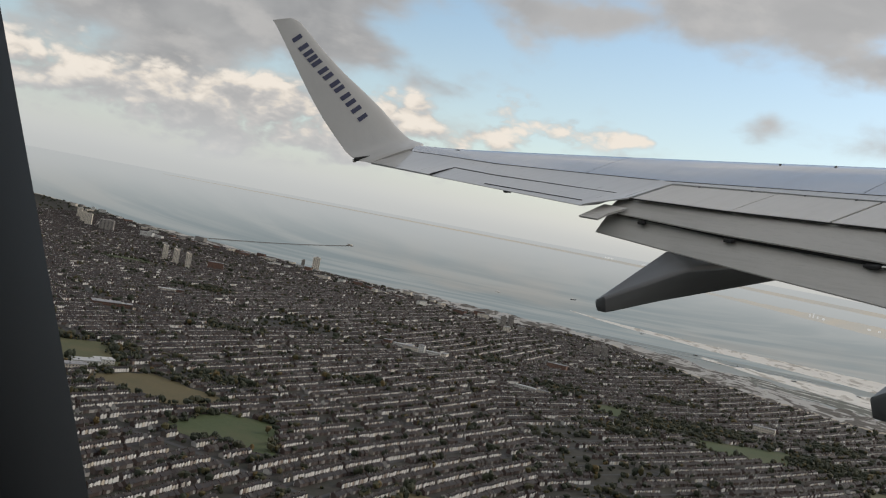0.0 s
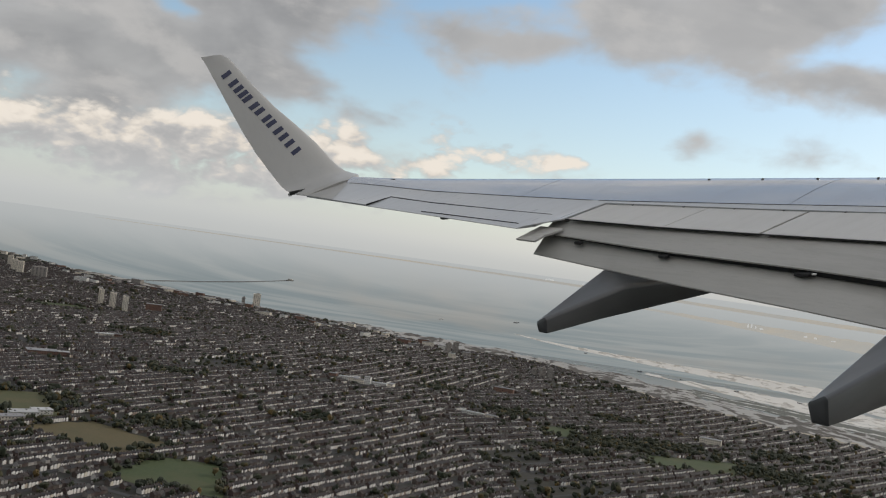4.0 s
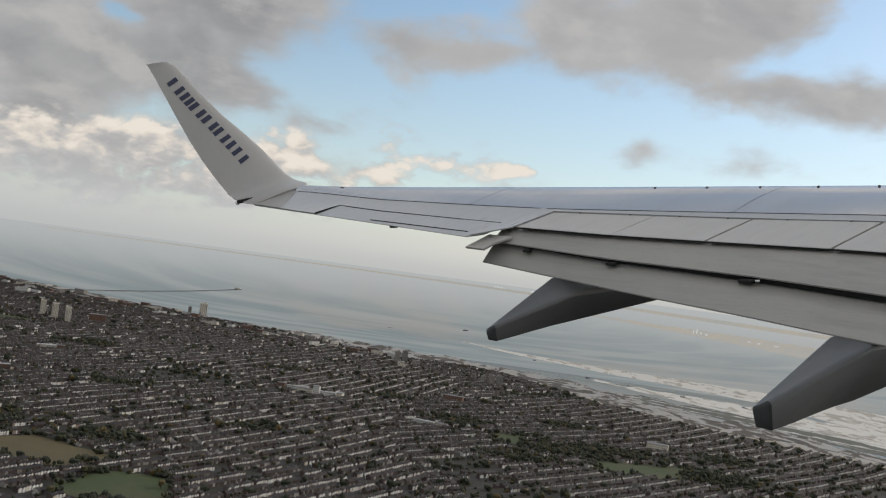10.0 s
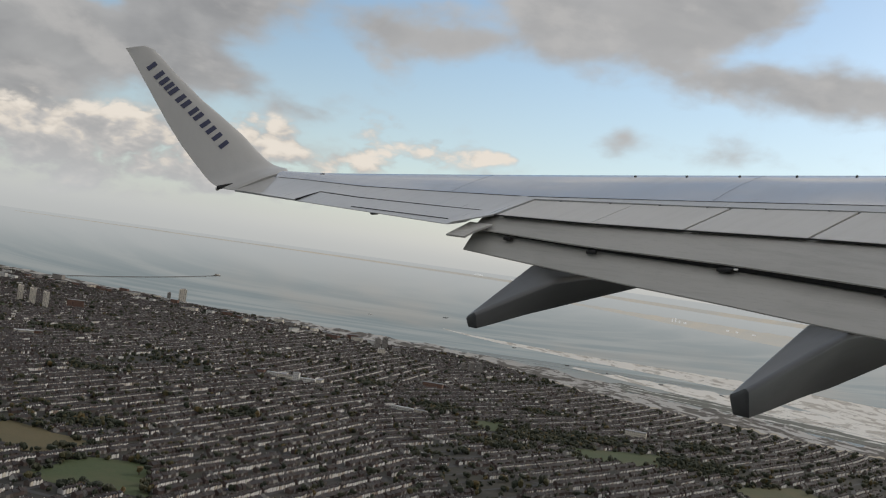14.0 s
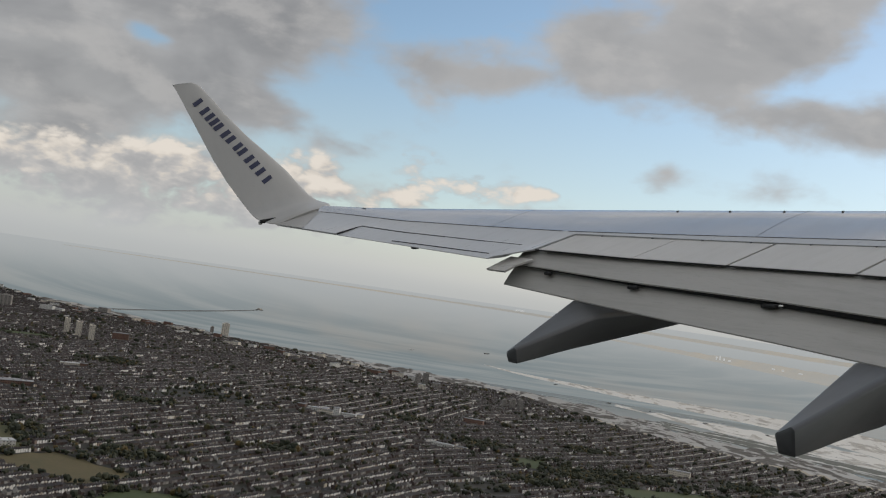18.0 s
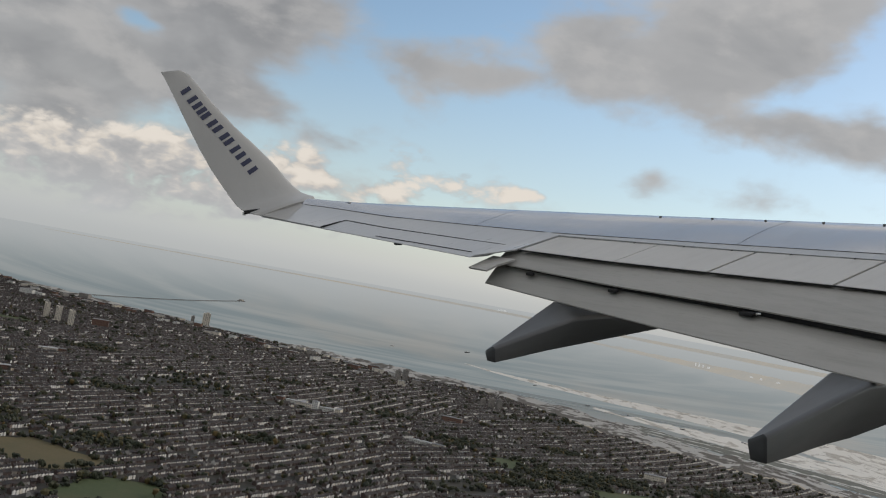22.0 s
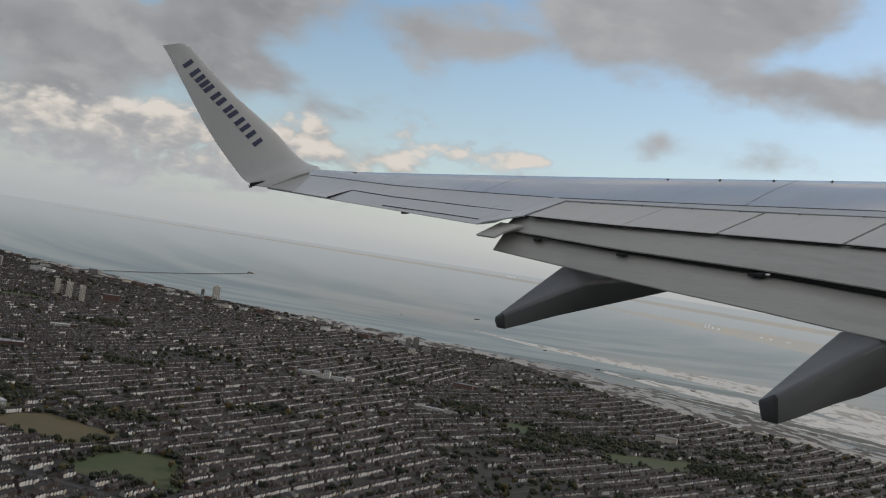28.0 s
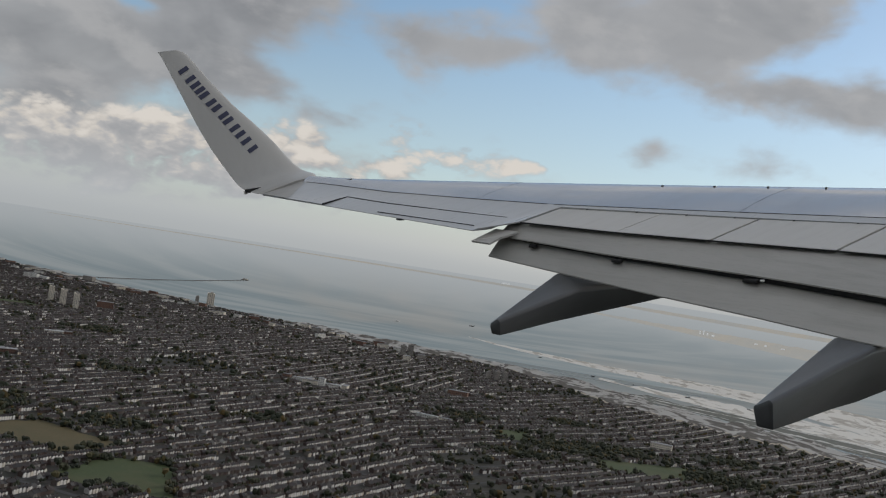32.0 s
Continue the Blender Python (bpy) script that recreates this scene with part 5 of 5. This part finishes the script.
def house_meshes():
    """Wall, roof, chimney and bay of a unit house; alike houses share them."""
    pieces = (("front_wall", (0,), BAYS_ONE), ("wall", (1, 2, 3), WALLS_ONE), ("roof", (4, 5), ROOFS_ONE), ("chimney", (6, 7, 8, 9, 10), WALLS_ONE), ("bay", (11, 12, 13), BAYS_ONE), ("bay_roof", (14, 15), ROOFS_ONE))
    made = []
    for name, fs, mat in pieces:
        used = sorted({i for f in fs for i in HF[f]})
        at = {v: i for i, v in enumerate(used)}
        vs = []
        for i in used:
            x, y, z = HV[i]
            vs.append((x * 3.2, y * 4.8, z * 2.9 if z <= 1 else 2.9 + (z - 1) * 1.5))
        me = bpy.data.meshes.new(name)
        me.from_pydata(vs, [], [[at[i] for i in HF[f]] for f in fs])
        me.materials.append(mat)
        made.append((name, me))
    return made


def single_houses():
    meshes = house_meshes()
    for k in sorted(single):
        z0 = rise(math.hypot(hx[k], hy[k])) + 0.4
        t = thing("house", Matrix.LocRotScale((hx[k], hy[k], z0), Euler((0, 0, turn_of(k))), (H[k, 2] / 3.2, H[k, 3] / 4.8, H[k, 4] / 2.9)),
                  "small terraced house with a dark tiled roof" if H[k, 2] < 2.6 else "detached house with a dark tiled roof", "house", "houses of the town")
        for name, me in meshes:
            ob = new(name, me)
            ob.parent = t


def streets():
    verts, faces = [], []

    def run(a0, a1, b0, b1, width, step, q):
        n = max(2, int(math.hypot(a1 - a0, b1 - b0) / step))
        u = np.arange(n + 1) / n
        a, b = a0 + (a1 - a0) * u, b0 + (b1 - b0) * u
        da, db = (0, width / 2) if a1 != a0 else (width / 2, 0)
        (x, y), (x2, y2) = (bend(a + s * da, b + s * db, q) for s in (-1, 1))
        ok = on_land(x, y, 6) & free_of_plots(x, y, 0) & (district(x, y) == q)
        z = rise_np(np.hypot(x, y)) + 0.72
        base = len(verts)
        for k in range(n + 1):
            verts.append((x[k], y[k], z[k]))
            verts.append((x2[k], y2[k], z[k]))
        faces.extend((base + 2 * k, base + 2 * k + 1, base + 2 * k + 3, base + 2 * k + 2) for k in range(n) if ok[k] and ok[k + 1])

    for q in (0, 1):
        for i in range(-90, 91):
            run(-200, 3300, i * PITCH, i * PITCH, 3.0, 16, q)
        for j in range(0, 17):
            run(j * 210 + 6, j * 210 + 6, -2000, 2000, 4.0, 16, q)
    tagged(mesh_object("road", verts, faces, ASPHALT), "grey asphalt streets between the houses", "road", "", "structure")


streets()


def parked_cars():
    v0 = np.array([(-1, -.42, .1), (1, -.42, .1), (1, .42, .1), (-1, .42, .1), (-1, -.42, .42), (1, -.42, .40), (1, .42, .40), (-1, .42, .42), (-.75, -.36, .72), (.35, -.36, .72), (.35, .36, .72), (-.75, .36, .72)])
    v0 = v0 * 0.75
    f0 = [(0, 1, 5, 4), (1, 2, 6, 5), (2, 3, 7, 6), (3, 0, 4, 7), (4, 5, 9, 8), (5, 6, 10, 9), (6, 7, 11, 10), (7, 4, 8, 11), (8, 9, 10, 11)]
    verts, faces, n = [], [], 0
    a = rng.uniform(-100, 1900, 8000)
    i = rng.integers(-44, 45, 8000)
    b = i * PITCH + rng.choice((-1.0, 1.0), 8000)
    q = np.arange(8000) % 2
    x, y, x2, y2 = (np.where(q == 0, u, v) for u, v in zip(bend(a, b) + bend(a + 1, b), bend(a, b, 1) + bend(a + 1, b, 1)))
    ok = on_land(x, y, 10) & free_of_plots(x, y, 1) & (district(x, y) == q)
    for k in np.nonzero(ok)[0]:
        t = math.atan2(y2[k] - y[k], x2[k] - x[k])
        c, s = math.cos(t), math.sin(t)
        z = rise(math.hypot(x[k], y[k])) + 0.72
        verts.append(np.stack([x[k] + v0[:, 0] * c - v0[:, 1] * s, y[k] + v0[:, 0] * s + v0[:, 1] * c, z + v0[:, 2]], 1))
        faces += [tuple(q + n for q in f) for f in f0]
        n += len(v0)
    tagged(mesh_object("parked_cars", np.concatenate(verts).tolist(), faces, CARS), "cars parked along the streets", "cars", "", "stuff")


parked_cars()


# ---- trees ----
def crown_shapes(count):
    """Uneven crowns of clumps, each a bumpy ball with its own outline."""
    shapes = []
    for s in range(count):
        bm = bmesh.new()
        for c in range(3 + s % 3):
            m = Matrix.LocRotScale((rng.normal(0, 0.42), rng.normal(0, 0.42), 0.75 + rng.normal(0, 0.25)), None, (rng.uniform(0.45, 0.75), rng.uniform(0.45, 0.75), rng.uniform(0.4, 0.7)))
            bmesh.ops.create_icosphere(bm, subdivisions=1, radius=1.0, matrix=m)
        for v in bm.verts:
            v.co += Vector(noise.noise_vector(v.co * 2.6 + Vector((s * 7, 0, 0)))) * 0.28
        bm.verts.index_update()
        shapes.append((np.array([v.co[:] for v in bm.verts]), [tuple(v.index for v in f.verts) for f in bm.faces]))
        bm.free()
    return shapes


CROWNS = crown_shapes(8)


def tree_places():
    n = 30000
    x, y = rng.uniform(-1500, 900, n), rng.uniform(420, 2900, n)
    ok = on_land(x, y, 8)
    x, y = x[ok], y[ok]
    dens = np.array([noise.fractal(Vector((a * 0.006, b * 0.006, 4.0)), 1.0, 2.0, 3) for a, b in zip(x, y)])
    # in gardens behind the houses; thick in the wedges and along the shore slope
    r = np.hypot(x, y)
    near_shore = np.interp(np.degrees(np.arctan2(x, y)), COAST_AZ, COAST_R) - r < 90
    chance = np.where(dens > 0.50, 1.0, 0.15) + near_shore * 0.25
    ok = rng.random(len(x)) < chance
    for corners, _, _ in PARKS:
        ok &= ~quad_holds(corners, x, y, 0.98)
    for px, py, rr in LAWNS:
        ok &= (x - px) ** 2 + (y - py) ** 2 > (rr * 0.8) ** 2
    x, y = list(x[ok]), list(y[ok])
    # back garden trees in the middle of each block
    a = rng.uniform(-100, 2600, 46000)
    b = (rng.integers(-66, 67, 46000) + 0.5) * PITCH + rng.normal(0, 1.8, 46000)
    q = np.arange(46000) % 2
    gx, gy = (np.where(q == 0, u, v) for u, v in zip(bend(a, b), bend(a, b, 1)))
    ok = on_land(gx, gy, 10) & free_of_plots(gx, gy, 2) & (district(gx, gy) == q)
    x += list(gx[ok])
    y += list(gy[ok])
    # small woods
    for px, py, r in WOODS:
        for k in range(int(r * r * 0.22)):
            p = Vector((px + rng.normal(0, 0.62) * r * 1.3, py + rng.normal(0, 0.62) * r))
            if not any(quad_holds(c, np.array([p.x]), np.array([p.y]), 1.0)[0] for c, _, _ in PARKS):
                x.append(p.x)
                y.append(p.y)
    # hedgerow trees round the fields
    for corners, _, _ in PARKS:
        for k in range(4):
            a, b = Vector(corners[k]), Vector(corners[(k + 1) % 4])
            for j in range(int((b - a).length / 4.5)):
                p = a.lerp(b, rng.random()) + Vector((rng.normal(0, 3), rng.normal(0, 3)))
                x.append(p.x)
                y.append(p.y)
    return np.array(x), np.array(y)


tx, ty = tree_places()
size = rng.uniform(1.1, 3.1, len(tx)) * np.where(rng.random(len(tx)) < 0.08, 1.5, 1.0)
torder = [k for k in np.argsort(np.hypot(tx, ty)) if abs(math.degrees(math.atan2(tx[k], ty[k]))) < 26 and math.hypot(tx[k], ty[k]) > 560]
tsingle = set(torder[:160])


def woods():
    verts, faces, n = [], [], 0
    for k in range(len(tx)):
        if k in tsingle:
            continue
        v, f = CROWNS[k % len(CROWNS)]
        a = rng.uniform(0, 6.28)
        c, s = math.cos(a), math.sin(a)
        z = rise(math.hypot(tx[k], ty[k])) + 0.6
        verts.append(np.stack([tx[k] + (v[:, 0] * c - v[:, 1] * s) * size[k], ty[k] + (v[:, 0] * s + v[:, 1] * c) * size[k], z + v[:, 2] * size[k] * 1.15], 1))
        faces += [tuple(q + n for q in g) for g in f]
        n += len(v)
    tagged(mesh_object("garden_trees", np.concatenate(verts).tolist(), faces, FOLIAGE, None, False), "dark green and autumn trees between the houses", "trees", "", "stuff")


woods()


def single_trees():
    crowns = []
    for v, f in CROWNS:
        me = bpy.data.meshes.new("crown")
        me.from_pydata((v * (1, 1, 1.15) + (0, 0, 0.25)).tolist(), [], f)
        me.materials.append(FOLIAGE_ONE)
        crowns.append(me)
    rings = [[Vector((r * math.cos(a * 1.0472), r * math.sin(a * 1.0472), z)) for a in range(6)] for r, z in ((0.14, 0.0), (0.09, 0.3), (0.07, 0.8))]
    bm = loft(rings)
    for a in range(3):
        m = pose(0, 0, 0.55, 38, 0, a * 120)
        bmesh.ops.create_cone(bm, cap_ends=True, segments=5, radius1=0.05, radius2=0.02, depth=0.7, matrix=m @ Matrix.Translation((0, 0, 0.3)))
    trunk = bpy.data.meshes.new("trunk")
    bm.to_mesh(trunk)
    bm.free()
    trunk.materials.append(BARK)
    for k in sorted(tsingle):
        t = thing("tree", Matrix.LocRotScale((tx[k], ty[k], rise(math.hypot(tx[k], ty[k])) + 0.55), Euler((0, 0, float(k))), (size[k],) * 3), "broad dark green garden tree", "tree", "trees of the town")
        for name, me in (("trunk", trunk), ("crown", crowns[k % len(crowns)])):
            ob = new(name, me)
            ob.parent = t


single_trees()
single_houses()


# ---- the land's plan laid out in metres, seen under the same angles from the aircraft ----
def stretch(ob, base):
    """Moves the corners of a mesh along their rays from the aircraft."""
    co = np.empty(len(ob.data.vertices) * 3)
    ob.data.vertices.foreach_get("co", co)
    co = co.reshape(-1, 3) + np.array(base)
    r = np.maximum(1e-6, np.hypot(co[:, 0], co[:, 1]))
    reach = 4980 - 1500 * LAND
    k = np.where(r < 1500, LAND, (1500 * LAND + reach * (1 - np.exp(-(r - 1500) * LAND / reach))) / r)
    co = np.stack([co[:, 0] * k, co[:, 1] * k, ALT + (co[:, 2] - ALT / LAND) * k], 1)
    ob.data.vertices.foreach_set("co", co.ravel())
    ob.data.update()


def lay_out():
    for ob in list(scene.objects):
        if ob.parent or ob.type not in ("MESH", "EMPTY") or ob.name in AIRBORNE:
            continue
        if ob.name == "pier":
            for piece in ob.children:
                stretch(piece, ob.matrix_world.translation)
            ob.matrix_world = Matrix()
            continue
        if ob.type == "EMPTY":
            p = ob.matrix_world.translation
            k = spread(math.hypot(p.x, p.y)) / max(1.0, math.hypot(p.x, p.y))
            ob.matrix_world = Matrix.Translation((0, 0, ALT)) @ Matrix.Scale(k, 4) @ Matrix.Translation((0, 0, -ALT / LAND)) @ ob.matrix_world
            continue
        stretch(ob, (0, 0, 0))
        if ob.name in ("water", "backdrop"):
            level(ob)


lay_out()
